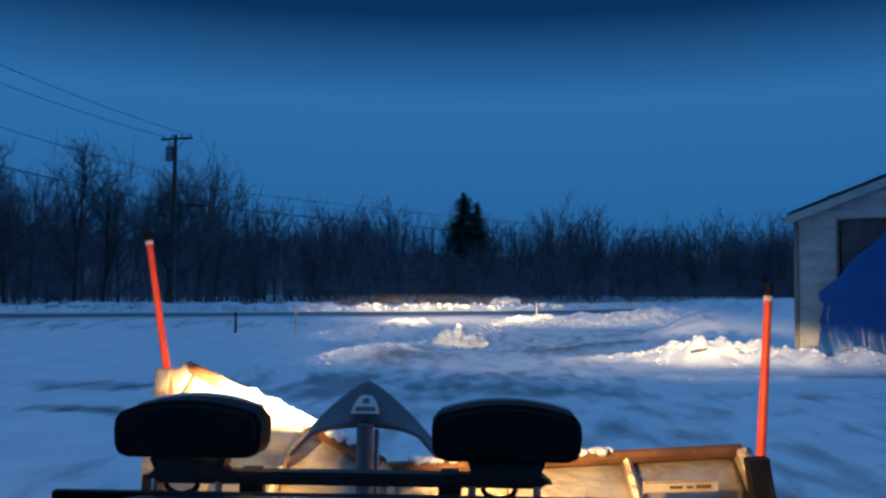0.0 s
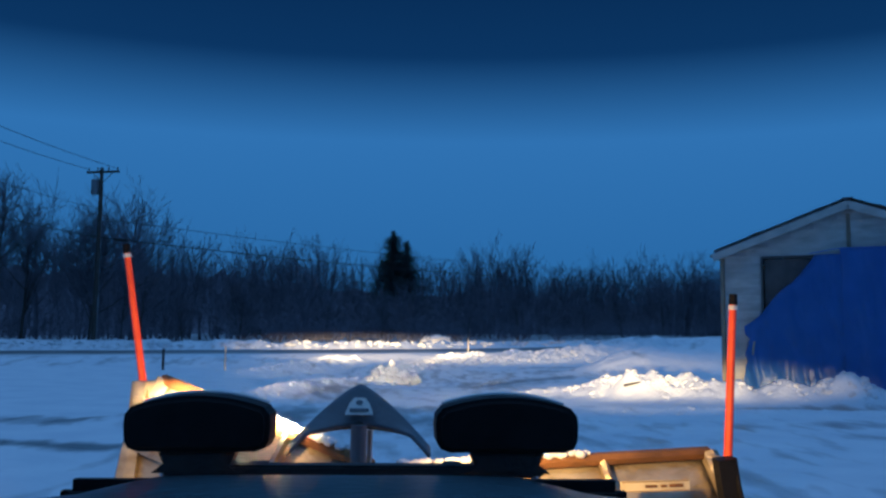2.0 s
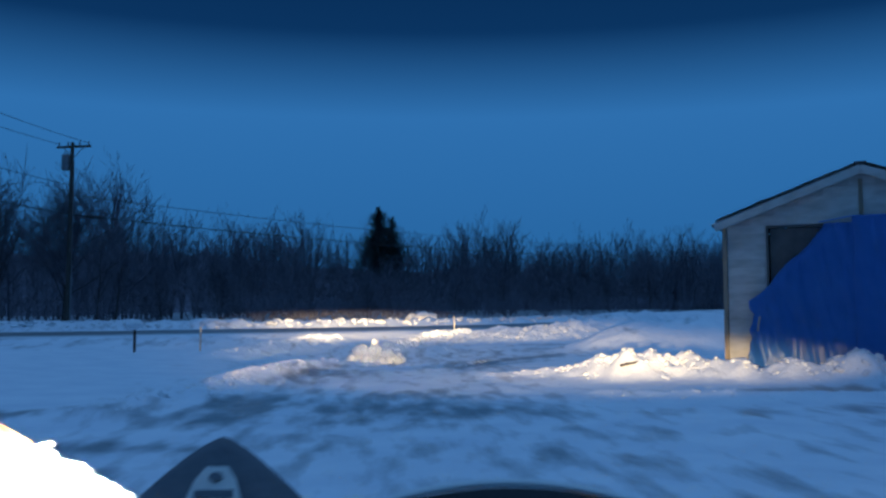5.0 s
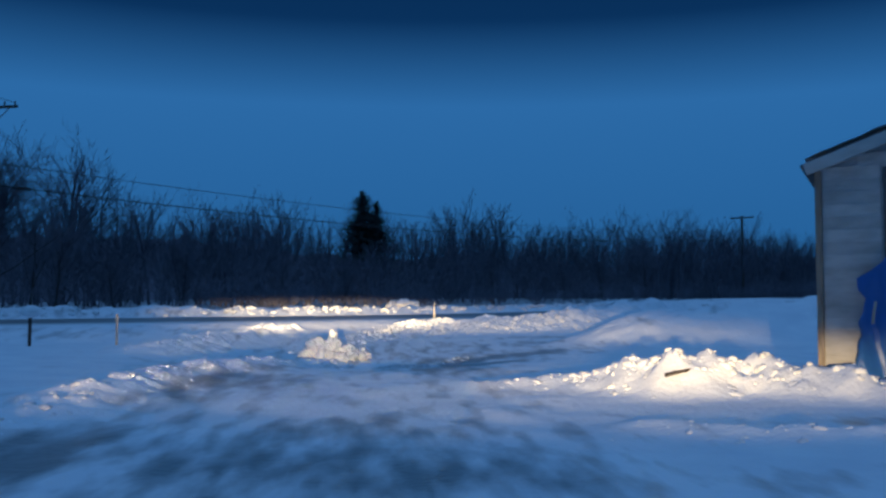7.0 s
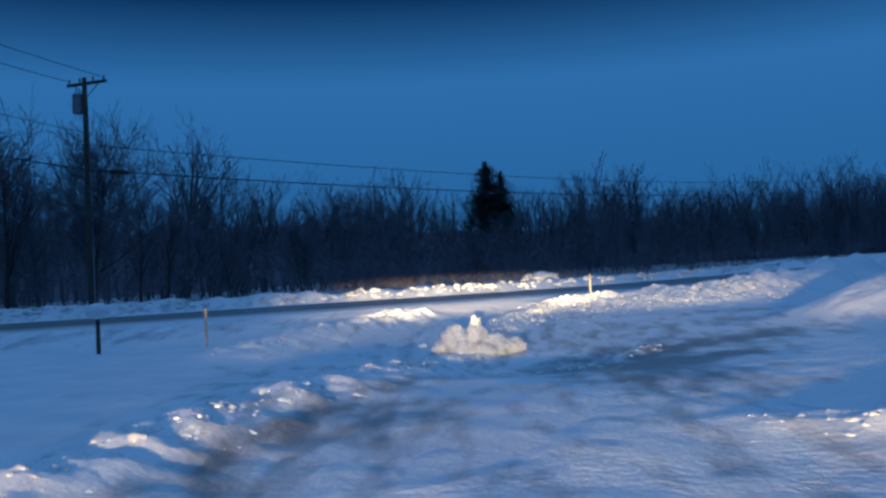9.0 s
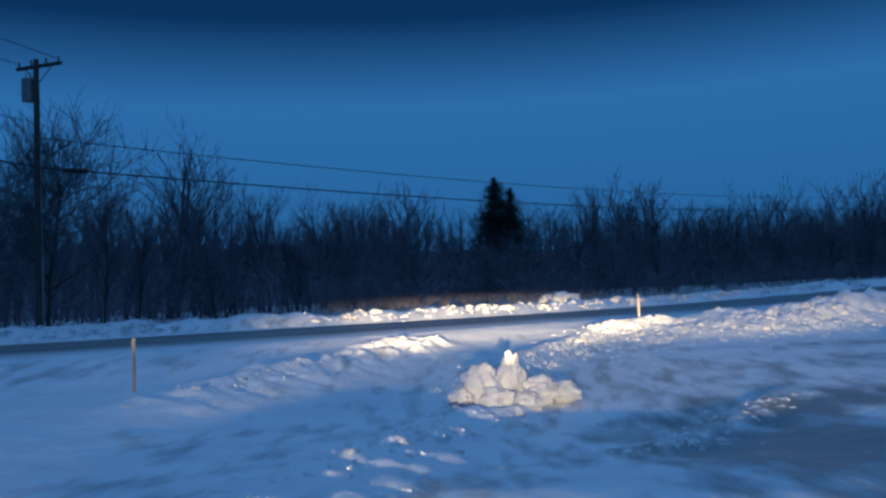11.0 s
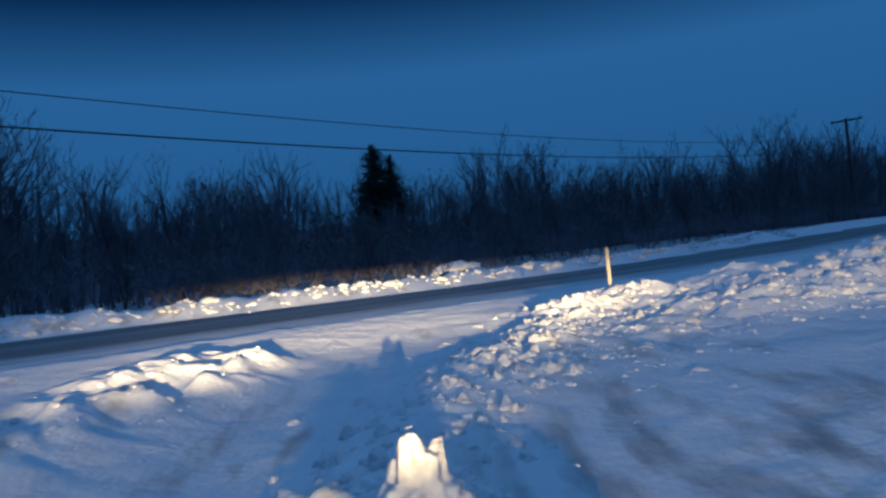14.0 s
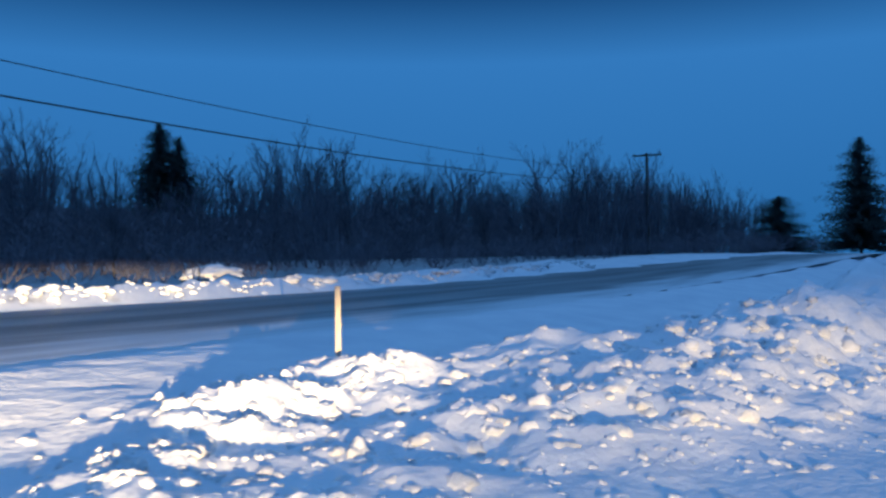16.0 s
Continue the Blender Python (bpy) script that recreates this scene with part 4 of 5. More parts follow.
    # a plywood sheet behind the tarp's torn corner
    part("plywood_door", boxed(((d0 + d1) / 2, 0.10, dh / 2), (d1 - d0 - 0.1, 0.03, dh - 0.05)), M_DARK, shed, "dark plywood door leaf")
    # the tarps: one hung slantwise in folds, its low corner pushed out past the jamb, a flatter one over it
    def tarp_sheet(left_edge, right, top, deep_folds, out, seed):
        bm = bmesh.new()
        nx, nz = 72, 56
        grid = []
        for j in range(nz + 1):
            zz = top * (1 - j / nz) - 0.03
            left = left_edge(zz)
            row = []
            for i in range(nx + 1):
                g = i / nx
                x = left + (right - left) * g
                low = 1 - zz / top
                wander = noise.noise(Vector((x * 0.9, zz * 0.5, seed)))
                fold = math.sin((x + 0.10 * zz) * 13 + 5 * wander)
                fold = 0.06 * fold * (0.2 + 0.8 * low) * max(0.0, 0.35 + 1.3 * noise.noise(Vector((x * 0.8, zz * 0.25, seed + 9))))
                sag = noise.fractal(Vector((x * 1.5 + zz * 0.25, zz * 0.42 - x * 0.2, seed + 1.0)), 1.0, 2.0, 4)
                crease = abs(noise.noise(Vector(((x + zz * 0.18) * 3.4, zz * 0.4, seed + 5))))
                y = -0.14 - out - 0.16 * low + deep_folds * (fold - 0.16 * abs(sag) - 0.10 * (0.4 - crease))
                # the edge curls back towards the wall
                y += 0.07 * (1 - min(1.0, g * 9)) ** 2
                row.append(bm.verts.new((x, y, zz)))
            grid.append(row)
        for j in range(nz):
            for i in range(nx):
                bm.faces.new((grid[j][i], grid[j + 1][i], grid[j + 1][i + 1], grid[j][i + 1]))
        bmesh.ops.solidify(bm, geom=list(bm.faces), thickness=0.004)
        return bm

    def ragged_edge(z):
        marks = ((3.6, 2.30), (3.0, 1.88), (2.4, 1.22), (2.0, 0.92), (1.73, 0.55), (1.55, 0.56), (1.41, 0.66), (1.2, 0.60), (1.02, 0.52), (0.85, 0.58), (0.3, 0.49), (-0.2, 0.46))
        for (za, xa), (zb, xb) in zip(marks, marks[1:]):
            if z >= zb:
                return xb + (xa - xb) * (z - zb) / (za - zb) + 0.04 * noise.noise(Vector((z * 6, 0.3, 0)))
        return marks[-1][1]

    part("tarp", tarp_sheet(ragged_edge, 3.2, 3.5, 0.75, 0.03, 4.0), M_TARP, shed, "crumpled blue plastic tarpaulin", True)
    over = part("tarp", tarp_sheet(lambda z: 2.80 + 0.05 * noise.noise(Vector((z * 1.5, 7.0, 0))), 5.7, 3.62, 0.4, 0.12, 11.0), M_TARP, shed, "flat blue plastic tarpaulin", True)
    part("hem_rope", tubes([(2.1, -0.17, 3.50), (2.8, -0.26, 3.60), (4.2, -0.26, 3.595), (5.7, -0.26, 3.61)], 0.012, 6), M_TARP, over)
    strap = [(0.80, -0.36, 1.36), (0.77, -0.38, 1.20), (0.75, -0.37, 1.02)]
    part("strap", tubes(strap, 0.022, 6), M_STAKE, over, "pale strip caught in the tarp's edge")


build_shed()


def build_outbuilding():
    """A low flat-roofed building behind the snow bank past the shed; its front runs along local x."""
    w, d, h, th = 8.0, 6.0, 4.40, 0.16
    hall = thing("outbuilding", "dark low outbuilding with a flat snowy roof behind a snow bank", "outbuilding", (20.95, 44.8, 0.0), -24.0)
    wall = part("wall_front", boxed((w / 2, th / 2, h / 2), (w, th, h)), M_DARKWOOD, hall)
    for x in (th / 2, w - th / 2):
        part("wall_side", boxed((x, d / 2, h / 2), (th, d - 2 * th, h)), M_DARKWOOD, hall)
    part("wall_back", boxed((w / 2, d - th / 2, h / 2), (w, th, h)), M_DARKWOOD, hall)
    for k in range(16):
        part("batten", boxed((0.25 + 0.5 * k, -0.012, h / 2), (0.045, 0.024, h), 0.004), M_DARKWOOD, wall)
    part("roof", boxed((w / 2, d / 2, h + 0.06), (w + 0.4, d + 0.4, 0.12), 0.01), M_ROOF, hall)
    part("fascia", boxed((w / 2, -0.22, h + 0.04), (w + 0.44, 0.03, 0.14), 0.004), M_TRIM, hall, "pale weathered fascia board")
    snow = bmesh.new()
    bmesh.ops.create_grid(snow, x_segments=40, y_segments=24, size=0.5)
    for v in snow.verts:
        rim = 1 - max(abs(v.co.x), abs(v.co.y)) * 2
        crust = 0.32 * smooth_step(0.0, 0.03, rim) + 0.05 * noise.noise(Vector((v.co.x * 9, v.co.y * 8, 4.0)))
        v.co = Vector((w / 2 + v.co.x * (w + 0.46), d / 2 + v.co.y * (d + 0.46), h + 0.13 + max(0.0, crust)))
    part("roof_snow", snow, M_SNOW, hall, "layer of snow on the roof", True)


build_outbuilding()

# ---- pickup truck and its plow ----


def tinted_glass():
    """A windscreen's sun band: clear at its lower edge, deep blue above."""
    m = bpy.data.materials.new("windscreen_sun_band")
    m.use_nodes = True
    n, l = m.node_tree.nodes, m.node_tree.links
    n.clear()
    out, tr, tc, sep, ramp = n.new("ShaderNodeOutputMaterial"), n.new("ShaderNodeBsdfTransparent"), n.new("ShaderNodeTexCoord"), n.new("ShaderNodeSeparateXYZ"), n.new("ShaderNodeValToRGB")
    l.new(tc.outputs["UV"], sep.inputs[0])
    l.new(sep.outputs["Y"], ramp.inputs[0])
    e = ramp.color_ramp.elements
    e[0].position, e[0].color = 0.0, (1, 1, 1, 1)
    e[1].position, e[1].color = 1.0, (0.05, 0.10, 0.12, 1)
    for place, colour in ((0.05, (0.82, 0.91, 0.95)), (0.12, (0.22, 0.56, 0.72)), (0.19, (0.07, 0.20, 0.31)), (0.30, (0.045, 0.09, 0.13))):
        k = e.new(place)
        k.color = (*colour, 1)
    l.new(ramp.outputs[0], tr.inputs[0])
    l.new(tr.outputs[0], out.inputs[0])
    return m


def sheet(name, rows, mat, parent, label="", thick=0.0, smooth=True, uv=False):
    """A sheet through rows of points, given thickness."""
    bm = bmesh.new()
    grid = [[bm.verts.new(p) for p in row] for row in rows]
    lay = bm.loops.layers.uv.new("UVMap") if uv else None
    nj, ni = len(rows) - 1, len(rows[0]) - 1
    for j in range(nj):
        for i in range(ni):
            f = bm.faces.new((grid[j][i], grid[j][i + 1], grid[j + 1][i + 1], grid[j + 1][i]))
            if uv:
                for loop, (a, b) in zip(f.loops, ((i, j), (i + 1, j), (i + 1, j + 1), (i, j + 1))):
                    loop[lay].uv = (a / ni, b / nj)
    if thick:
        bmesh.ops.recalc_face_normals(bm, faces=bm.faces)
        bmesh.ops.solidify(bm, geom=list(bm.faces), thickness=thick)
    return part(name, bm, mat, parent, label, smooth)


def build_truck():
    truck = thing("pickup_truck", "dark pickup truck parked on the ploughed snow with its plow", "truck", (0, 0, -0.17))
    g = 0.17  # the parts are measured from the snow level, the truck stands below it

    # bonnet, with a raised middle
    rows = []
    for j in range(15):
        f = j / 14
        y = 1.02 + 1.42 * f
        z = 1.184 - 0.06 * f - 0.10 * f**6
        row = []
        for i in range(25):
            x = -0.98 + 1.96 * i / 24
            side = abs(x) / 0.98
            bulge = 0.028 * (1 - smooth_step(0.44, 0.56, np.float64(side))) - 0.11 * side**4
            row.append((x, y, z + float(bulge) + g))
        rows.append(row)
    sheet("bonnet", rows, M_PAINT, truck, "dark glossy bonnet", 0.02)
    # wings, front, bed, cab shell
    for s in (-1, 1):
        part("front_wing", boxed((s * 0.92, 1.62, g + 0.74), (0.15, 1.6, 0.46), 0.05), M_PAINT, truck)
        part("door", boxed((s * 0.95, 0.12, g + 0.72), (0.06, 1.15, 0.72), 0.03), M_PAINT, truck)
        part("bed_side", boxed((s * 0.94, -2.3, g + 0.86), (0.09, 2.2, 0.56), 0.03), M_PAINT, truck)
        part("rear_quarter", boxed((s * 0.94, -0.85, g + 0.86), (0.07, 0.75, 0.72), 0.03), M_PAINT, truck)
        post = bmesh.new()
        tube(post, (s * 0.84, 1.02, g + 1.22), (s * 0.74, 0.36, g + 2.02), 0.045, 0.04, 8)
        part("windscreen_pillar", post, M_BLACK, truck)
        post = bmesh.new()
        tube(post, (s * 0.90, -0.48, g + 1.1), (s * 0.78, -0.55, g + 2.0), 0.06, 0.05, 8)
        part("door_pillar", post, M_BLACK, truck)
    part("grille", boxed((0, 2.40, g + 0.88), (1.5, 0.09, 0.42), 0.03), M_BLACK, truck)
    for k in range(4):
        part("grille_bar", boxed((0, 2.455, g + 0.75 + 0.085 * k), (1.3, 0.03, 0.03), 0.008), M_CHROME, truck)
    part("bumper", boxed((0, 2.50, g + 0.52), (1.9, 0.16, 0.20), 0.05), M_CHROME, truck)
    part("floor_pan", boxed((0, -0.4, g + 0.38), (1.7, 5.4, 0.10)), M_BLACK, truck)
    part("bed_floor", boxed((0, -2.3, g + 0.62), (1.8, 2.2, 0.06)), M_BLACK, truck)
    part("tailgate", boxed((0, -3.42, g + 0.86), (1.85, 0.07, 0.56), 0.02), M_PAINT, truck)
    part("cab_back", boxed((0, -1.2, g + 1.0), (1.75, 0.06, 1.1), 0.03), M_PAINT, truck)
    rows = [[(-0.78 + 1.56 * i / 10, 0.30 - 1.55 * j / 8, g + 2.03 + 0.05 * math.sin(math.pi * i / 10) * math.sin(math.pi * (j + 0.5) / 9)) for i in range(11)] for j in range(9)]
    roof = sheet("roof", rows, M_PAINT, truck, "", 0.03)
    rows = [[(-0.74 + 1.48 * i / 10, 0.27 - 1.45 * j / 8, g + 1.985) for i in range(11)] for j in range(9)]
    sheet("headliner", rows, M_CLOTH, roof, "grey cloth headliner", 0.01)
    # sun band of the windscreen
    rows = []
    for j in range(9):
        f = j / 8
        y, z = 0.67 - 0.29 * f, 1.800 + 0.200 * f
        rows.append([(x * (0.80 - 0.06 * f), y + 0.06 * (1 - x * x) - 0.03, g + z) for x in np.linspace(-1, 1, 15)])
    sheet("sun_band", rows, tinted_glass(), truck, "dark blue tinted band of the windscreen", 0, True, True)
    # inside mirror, hung from the roof's front edge
    outline = [(-0.31, 1.674), (-0.088, 1.674), (-0.080, 1.680), (-0.046, 1.732), (-0.058, 1.744), (-0.305, 1.744), (-0.325, 1.728), (-0.322, 1.690)]
    mirror = part("inside_mirror", prism([(x, g + z) for x, z in outline], 0.032, 0.006, pose(0, 0.455, 0)), M_BLACK, truck, "black inside mirror hung from the roof")
    part("mirror_stalk", tubes([(-0.19, 0.48, g + 1.74), (-0.19, 0.47, g + 1.86), (-0.19, 0.36, g + 1.99)], 0.010, 8), M_BLACK, mirror)
    glass = [(-0.19 + (x + 0.19) * 0.92, g + 1.709 + (z - 1.709) * 0.86) for x, z in outline]
    part("mirror_glass", prism(glass, 0.003, 0, pose(0, 0.451, 0)), M_CHROME, mirror, "silvered mirror glass")
    # scuttle, wipers, dashboard
    rows = [[(-0.86 + 1.72 * i / 16, 0.86 + 0.18 * j / 3, g + 1.185 + 0.006 * j - 0.03 * abs(-1 + i / 8) ** 3) for i in range(17)] for j in range(4)]
    sheet("scuttle", rows, M_BLACK, truck, "black scuttle panel", 0.015)
    for x0, x1 in ((-0.62, -0.02), (0.02, 0.70)):
        pts = [(x0 + (x1 - x0) * k / 6, 0.96 + 0.02 * math.sin(k * 0.5), g + 1.258 + 0.014 * math.sin(math.pi * k / 6)) for k in range(7)]
        wiper = part("wiper", tubes(pts, 0.020, 6), M_BLACK, truck)
        part("wiper_arm", tubes([(x1, 0.93, g + 1.20), (x1, 0.93, g + 1.25), ((x0 + x1) / 2, 0.96, g + 1.27)], 0.012, 6), M_BLACK, wiper)
    rows = []
    for j in range(9):
        f = j / 8
        rows.append([(-0.82 + 1.64 * i / 20, 0.42 + 0.42 * f, g + 1.12 + 0.05 * f - 0.10 * (1 - f) ** 4 + 0.03 * math.exp(-(((-0.82 + 1.64 * i / 20) + 0.4) / 0.16) ** 2) * math.sin(math.pi * f)) for i in range(21)])
    sheet("dashboard", rows, M_BLACK, truck, "black dashboard top", 0.03)
    for y in (1.72, -2.15):
        for s in (-1, 1):
            bm = bmesh.new()
            tube(bm, (s * 0.72, y, 0.40), (s * 0.97, y, 0.40), 0.40, 0.40, 28)
            bmesh.ops.bevel(bm, geom=[e for e in bm.edges if len(e.link_faces) == 2 and max(len(f.verts) for f in e.link_faces) > 4], offset=0.05, segments=2, affect="EDGES")
            tyre = part("tyre", bm, M_RUBBER, truck)
            bm = bmesh.new()
            tube(bm, (s * 0.965, y, 0.40), (s * 0.985, y, 0.40), 0.22, 0.19, 20)
            part("rim", bm, M_CHROME, tyre)
    return truck


build_truck()


def rounded_lamp(width, height):
    """The outline of a lamp housing seen from behind: a domed top and tapered, rounded sides."""
    w, h = width / 2, height
    pts = []
    for k in range(13):
        x = -w * 0.90 + 1.80 * w * k / 12
        pts.append((x, h * 0.80 + 0.20 * h * (1 - (x / (w * 0.9)) ** 2)))
    pts += [(w * 0.985, h * 0.66), (w, h * 0.48), (w * 0.985, h * 0.20), (w * 0.93, h * 0.06), (w * 0.80, 0.0), (-w * 0.80, 0.0), (-w * 0.93, h * 0.06), (-w * 0.985, h * 0.20), (-w, h * 0.48), (-w * 0.985, h * 0.66)]
    return pts


def build_plow():
    plow = thing("snow_plow", "raised V-blade snow plow with orange markers on the truck's nose", "snow plow", (0, 3.2, -0.05))

    def at(bm):
        bmesh.ops.translate(bm, vec=(0, -3.2, 0.05), verts=bm.verts)
        return bm

    # lamps on their bar
    for s in (-1, 1):
        x = s * 0.472 - 0.005
        shell = prism([(a, b) for a, b in rounded_lamp(0.440, 0.168)], 0.15, 0.016, pose(x, 2.70, 1.120))
        for v in shell.verts:
            if v.co.y > 2.80:
                v.co.x = x + (v.co.x - x) * 1.02
        lamp = part("headlamp", at(shell), M_BLACK, plow, "black plow headlamp housing", False)
        # pale strip added for the lens light that catches the housing's top edge
        dome = [(x + a, 2.848, 1.120 + b + 0.004) for a, b in rounded_lamp(0.440, 0.168)[:13]]
        part("rim", at(tubes(dome, 0.0065, 6)), M_LENS, lamp, "added pale line for the lamp's light along its top edge")
        part("lens", at(boxed((x, 2.853, 1.195), (0.36, 0.004, 0.10), 0.0)), M_LENS, lamp, "clear lamp lens")
        part("bracket", at(prism([(-0.135, 0.0), (0.135, 0.0), (0.10, 0.028), (0.115, 0.06), (-0.115, 0.06), (-0.10, 0.028)], 0.10, 0.006, pose(x, 2.72, 1.055))), M_BLACK_STEEL, lamp)
        for k in (-0.10, 0.09):
            bm = bmesh.new()
            tube(bm, (x + k, 2.74, 1.018), (x + k, 2.74, 1.058), 0.012, 0.012, 8)
            part("bolt", at(bm), M_CHROME, lamp)
        loop = [(x - 0.02 + 0.05 * math.cos(a), 2.74, 1.045 + 0.035 * math.sin(a)) for a in np.linspace(3.3, 6.1, 9)]
        part("lamp_cable", at(tubes(loop, 0.008, 6)), M_BLACK, lamp)
    part("lamp_bar", at(boxed((0, 2.76, 1.060), (1.16, 0.07, 0.038), 0.008)), M_BLACK_STEEL, plow)
    for s in (-1, 1):
        part("lamp_upright", at(boxed((s * 0.30, 2.80, 0.78), (0.07, 0.06, 0.60), 0.008)), M_BLACK_STEEL, plow)
    part("lift_frame", at(boxed((0, 2.86, 0.55), (0.78, 0.10, 0.10), 0.012)), M_BLACK_STEEL, plow)
    # the grey guard over the lift ram
    rows = []
    for j in range(9):
        f = j / 8
        row = []
        for i in range(33):
            q = -1 + 2 * i / 32
            top = 1.305 - 0.235 * abs(q) ** 1.25 - 0.012 * (1 - abs(q)) ** 2
            low = 1.147 - 0.028 * min(abs(q) / 0.75, 1.0) ** 2
            low = min(low, top - 0.024)
            row.append((q * 0.262 - 0.012, 3.34 - 0.08 * f - 0.06 * abs(q), top + (low - top) * f))
        rows.append(row)
    guard = sheet("ram_guard", [[(x, y - 3.2, z + 0.05) for x, y, z in r] for r in rows], M_GUARD, plow, "blue-grey painted steel ram guard", 0.012)
    lip = [(-0.012 + q * 0.19, 3.275, 1.148 - 0.028 * q * q) for q in np.linspace(-1, 1, 13)]
    part("guard_lip", at(tubes(lip, 0.017, 6)), M_BLACK_STEEL, guard, "dark folded lower lip")
    part("emblem", at(prism([(-0.052, 0.0), (0.052, 0.0), (0.038, 0.045), (0.02, 0.072), (-0.02, 0.072), (-0.038, 0.045)], 0.004, 0, pose(-0.012, 3.238, 1.188, -36, 0, 0))), M_WHITE_LABEL, guard, "pale emblem shape")
    part("emblem_band", at(boxed((0, 0, 0), (0.07, 0.003, 0.014), 0, pose(-0.012, 3.246, 1.203, -36, 0, 0))), M_GUARD, guard)
    dot = [(0.013 * math.cos(a), 0.052 + 0.010 * math.sin(a)) for a in np.linspace(0, 2 * math.pi, 12, endpoint=False)]
    part("emblem_dot", at(prism(dot, 0.004, 0, pose(-0.012, 3.234, 1.188, -36, 0, 0))), M_GUARD, guard)
    bm = bmesh.new()
    tube(bm, (-0.012, 3.24, 0.6), (-0.012, 3.24, 1.15), 0.030, 0.030, 12)
    part("lift_ram", at(bm), M_GUARD, plow, "steel lift ram")
    bm = bmesh.new()
    tube(bm, (0.028, 3.26, 0.7), (0.028, 3.26, 1.13), 0.010, 0.010, 10)
    part("ram_rod", at(bm), M_CHROME, plow, "bright steel ram rod")

    # the two wings: a curved sheet with ribs, seen from behind
    def wing(inner, outer, in_top, out_top, in_low, out_low, side):
        a, b = Vector((*inner, 0)), Vector((*outer, 0))
        along = (b - a).normalized()
        ahead = Vector((-along.y, along.x, 0)) * (1 if along.x > 0 else -1)
        rows = []
        for j in range(13):
            f = j / 12
            row = []
            for i in range(21):
                s = i / 20
                top, low = in_top + (out_top - in_top) * s, in_low + (out_low - in_low) * s
                p = a.lerp(b, s)
                curve = 0.16 * (4 * (f - 0.5) ** 2) - 0.04
                p = p + ahead * curve + along * (0.13 * s * (1 - f))
                row.append((p.x, p.y - 3.2, low + (top - low) * f + 0.05))
            rows.append(row)
        w = sheet("wing", rows, M_BLADE, plow, "battered steel plow wing", 0.012)

        def place(s, z, back):
            p = a.lerp(b, s) - ahead * back + along * (0.13 * s * (1 - min(1.0, max(0.0, (z - out_low) / (out_top - out_low)))))
            return (p.x, p.y - 3.2, z + 0.05)

        # the plate that closes the wing's outer end
        rows_end = []
        for j in range(13):
            f = j / 12
            edge, z = Vector(rows[j][-1]), out_low + (out_top - out_low) * f
            post = Vector(place(1.0, z, 0.09))
            rows_end.append([tuple(edge.lerp(post, k / 3)) for k in range(4)])
        sheet("end_sheet", rows_end, M_BLADE, w, "", 0.01)
        # top rail, lower rail, ribs
        part("top_rail", tubes([place(s, in_top + (out_top - in_top) * s, -0.085) for s in (0.0, 0.5, 1.0)], 0.028, 8), M_ORANGE_BROWN, w, "orange-brown top rail, rust and lamp reflection in its colour")
        for h in (0.33, 0.66):
            part("cross_rib", tubes([place(s, in_low + (in_top - in_low) * h + ((out_low - in_low) + ((out_top - out_low) - (in_top - in_low)) * h) * s, 0.05) for s in (0.02, 0.5, 0.98)], 0.022, 6), M_BLADE, w)
        for s in (0.0, 0.33, 0.66, 1.0):
            top, low = in_top + (out_top - in_top) * s, in_low + (out_low - in_low) * s
            pts = [place(s, low + (top - low) * f, 0.03 - 0.16 * 4 * (f - 0.5) ** 2 + 0.05) for f in np.linspace(0, 1, 7)]
            part("rib", tubes(pts, 0.038 if s in (0.0, 1.0) else 0.020, 6), M_BLADE, w)
        high = 0.45 if side == 0 else 1.0
        part("end_plate", tubes([place(0.985, out_low + (out_top - out_low) * f, 0.08) for f in (0.0, 0.5 * high, high)], 0.036 if side == 0 else 0.055, 4), M_BLACK, w, "black end plate")
        if side == 0:
            part("end_gusset", tubes([place(0.975, out_low + (out_top - out_low) * f, 0.06) for f in (0.45, 0.7, 1.0)], 0.034, 4), M_BLADE, w)
        part("cutting_edge", tubes([place(s, in_low + (out_low - in_low) * s - 0.03, -0.11) for s in (0.0, 1.0)], 0.03, 4), M_BLACK_STEEL, w)
        hose = [] if side == 0 else [place(1.0, out_low + (out_top - out_low) * f, 0.10 + 0.05 * math.sin(3.1 * f)) for f in np.linspace(0.1, 0.95, 8)]
        if hose:
            part("hose", tubes(hose, 0.011, 6), M_BLACK, w)
        # snow crust on the rail
        bm = bmesh.new()
        rnd = random.Random(31 + side)
        crust = []
        for k in range(110):
            s = rnd.uniform(0.08, 0.62)
            x, y, z = place(s, in_top + (out_top - in_top) * s + 0.028, -0.085 + rnd.uniform(-0.02, 0.03))
            r = rnd.uniform(0.007, 0.017)
            crust.append((100 + k, (x, y, z), (r * 1.5, r * 1.3, r)))
        bm.free()
        part("snow_crust", joined_lumps(crust, 2), M_SNOW, w, "snow crusted along the rail", True)
        return w, place

    left, lp = wing((-0.03, 3.36), (-1.07, 4.32), 0.98, 1.25, 0.28, 0.34, 0)
    right, rp = wing((0.05, 3.40), (1.47, 3.66), 0.945, 0.992, 0.20, 0.16, 1)
    # warning decals
    x, y, z = rp(0.765, 0.888, 0.075)
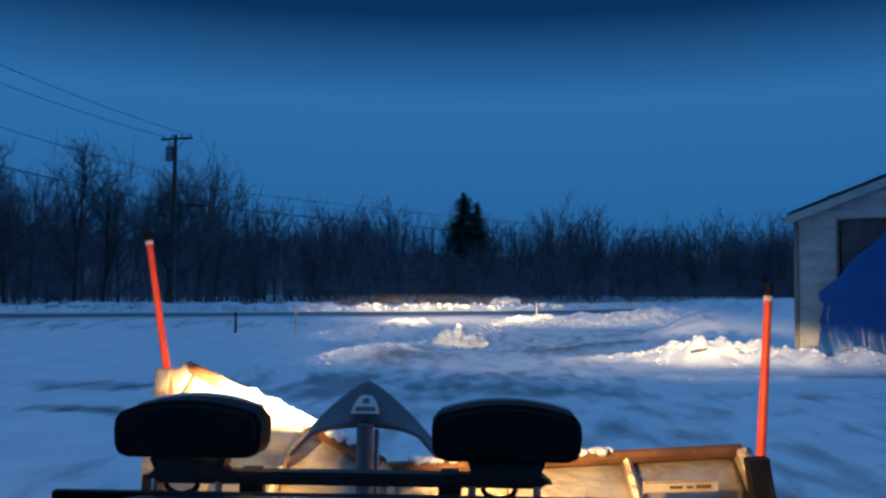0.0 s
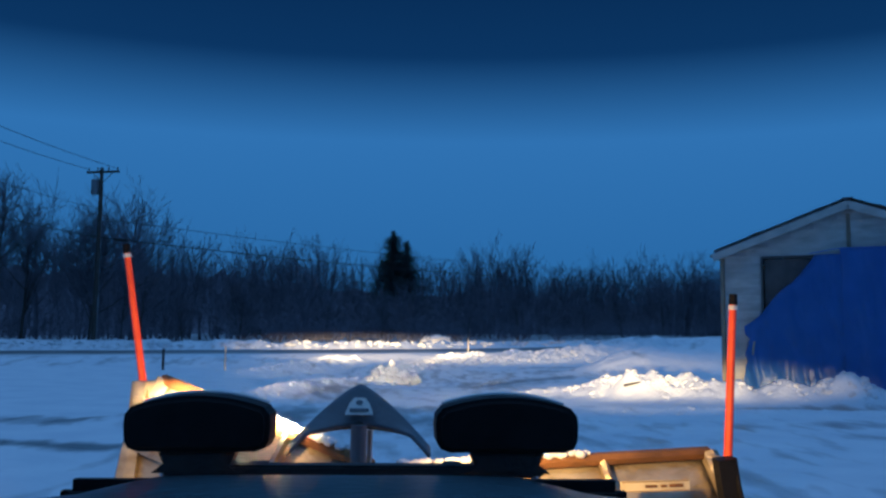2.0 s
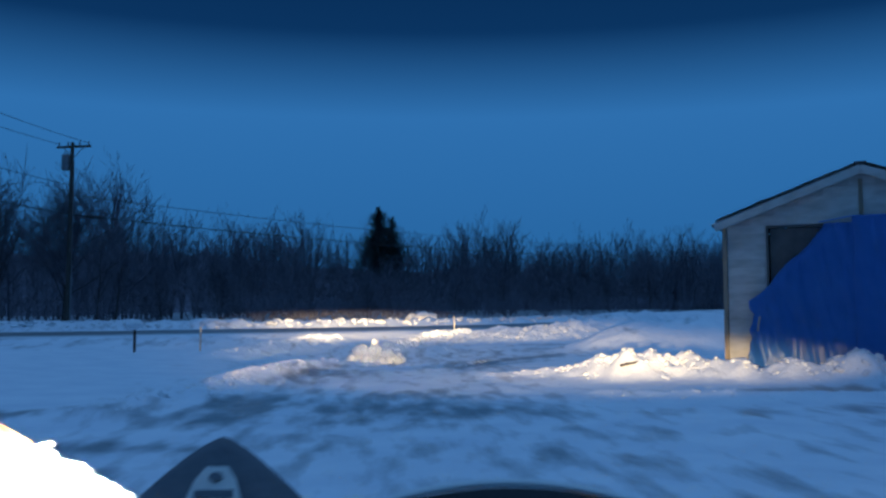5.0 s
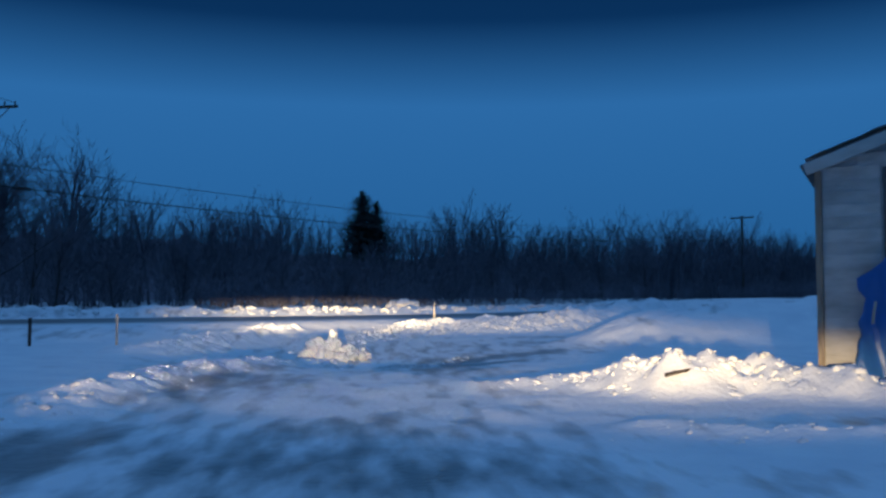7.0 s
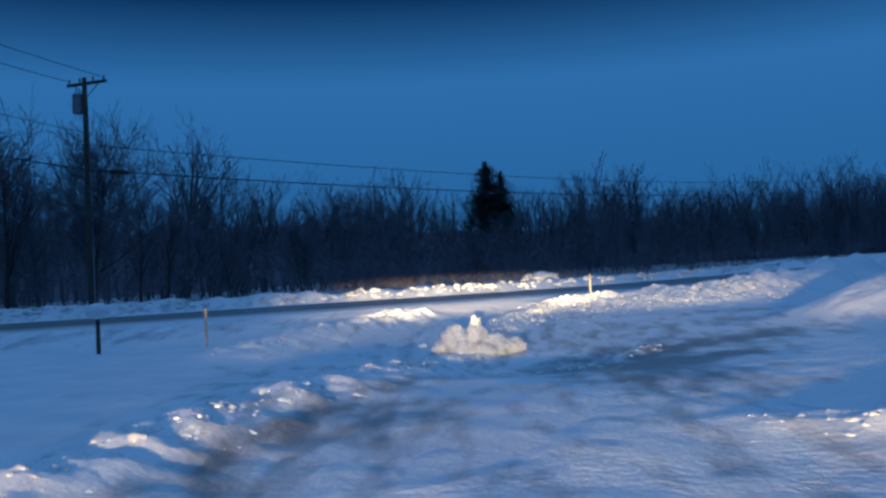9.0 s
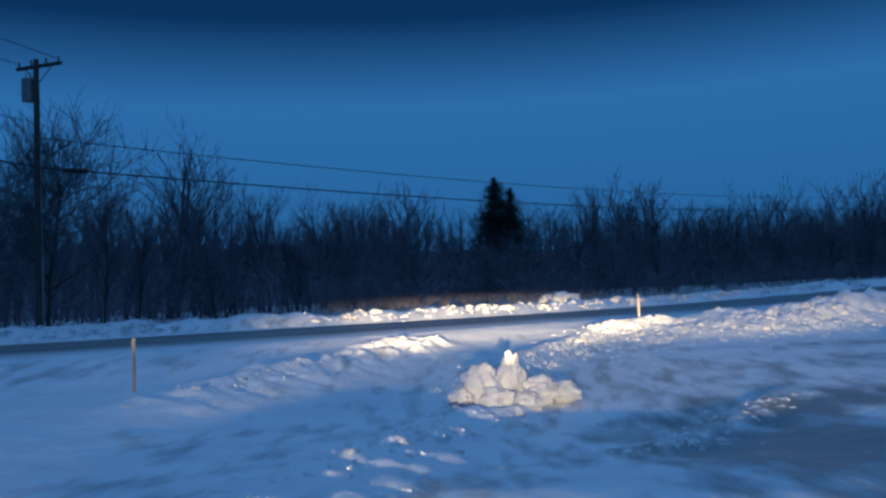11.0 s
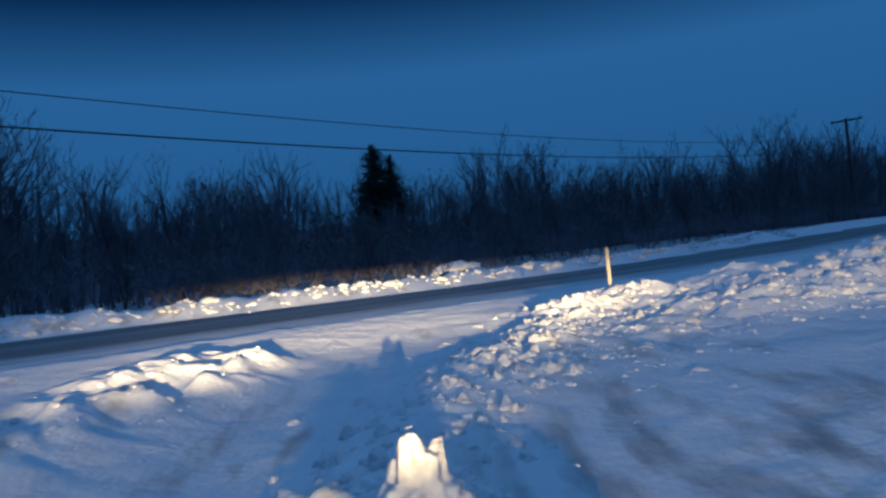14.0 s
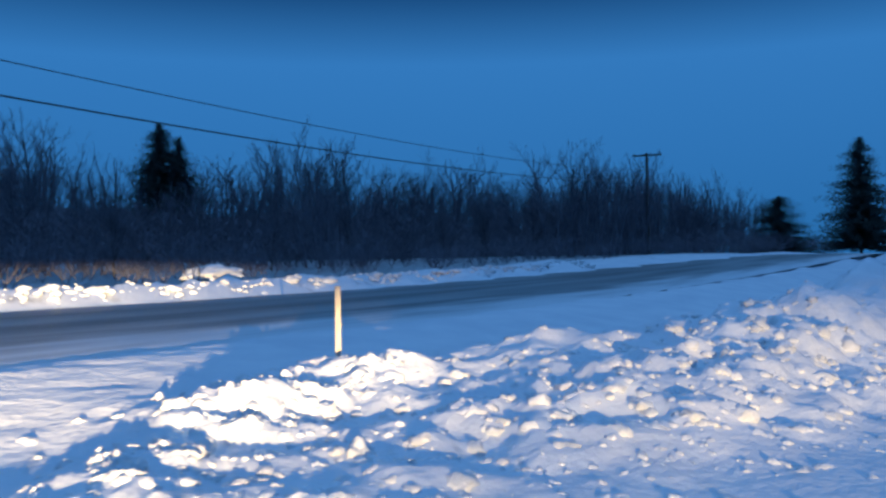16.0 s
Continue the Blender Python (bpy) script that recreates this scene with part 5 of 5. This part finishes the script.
    turn = pose(x, y, z, 0, 0, 10.5)
    decal = part("decal", boxed((0, 0, 0), (0.30, 0.004, 0.045), 0, turn), M_CREAM_LABEL, right, "pale cream warning decal")
    for dx, dz, wide, high in ((0.0, 0.019, 0.29, 0.002), (0.0, -0.019, 0.29, 0.002), (-0.02, 0.0, 0.05, 0.010), (0.035, 0.0, 0.025, 0.010), (0.09, 0.001, 0.06, 0.013)):
        part("decal_bar", boxed((dx, -0.003, dz), (wide, 0.003, high), 0, turn), M_ORANGE_BROWN, decal)
    x, y, z = lp(0.70, 0.905, 0.075)
    turn = pose(x, y, z, 0, 0, -42.7)
    decal = part("decal", boxed((0, 0, 0), (0.25, 0.004, 0.13), 0, turn), M_WHITE_LABEL, left, "white warning decal with a yellow foot")
    part("decal_foot", boxed((0, -0.003, -0.040), (0.25, 0.003, 0.045), 0, turn), M_YELLOW_LABEL, decal, "yellow strip")
    for dz, wide in ((0.045, 0.20), (0.020, 0.22), (-0.002, 0.16)):
        part("decal_bar", boxed((0, -0.003, dz), (wide, 0.003, 0.010), 0, turn), M_BLACK_STEEL, decal)
    # markers
    for name, base, top in (("marker", (-1.06, 4.28, 1.08), (-1.19, 4.28, 1.86)), ("marker", (1.49, 3.62, 0.91), (1.53, 3.62, 1.62))):
        a, b = Vector(base) + Vector((0, -3.2, 0.05)), Vector(top) + Vector((0, -3.2, 0.05))
        bm = bmesh.new()
        tube(bm, a, b, 0.019, 0.015, 10)
        rod = part("marker", bm, M_ORANGE, plow, "fluorescent orange marker rod")
        bm = bmesh.new()
        tube(bm, b, b + (b - a).normalized() * 0.045, 0.019, 0.017, 10)
        part("cap", bm, M_BLACK, rod, "black rubber cap")
        bm = bmesh.new()
        tube(bm, b - (b - a).normalized() * 0.022, b - (b - a).normalized() * 0.004, 0.0205, 0.0185, 10)
        part("band", bm, M_WHITE_LABEL, rod, "white reflective band")
        part("foot", boxed(tuple(a + Vector((0, 0, -0.03))), (0.06, 0.06, 0.10), 0.01), M_BLADE, rod)


build_plow()
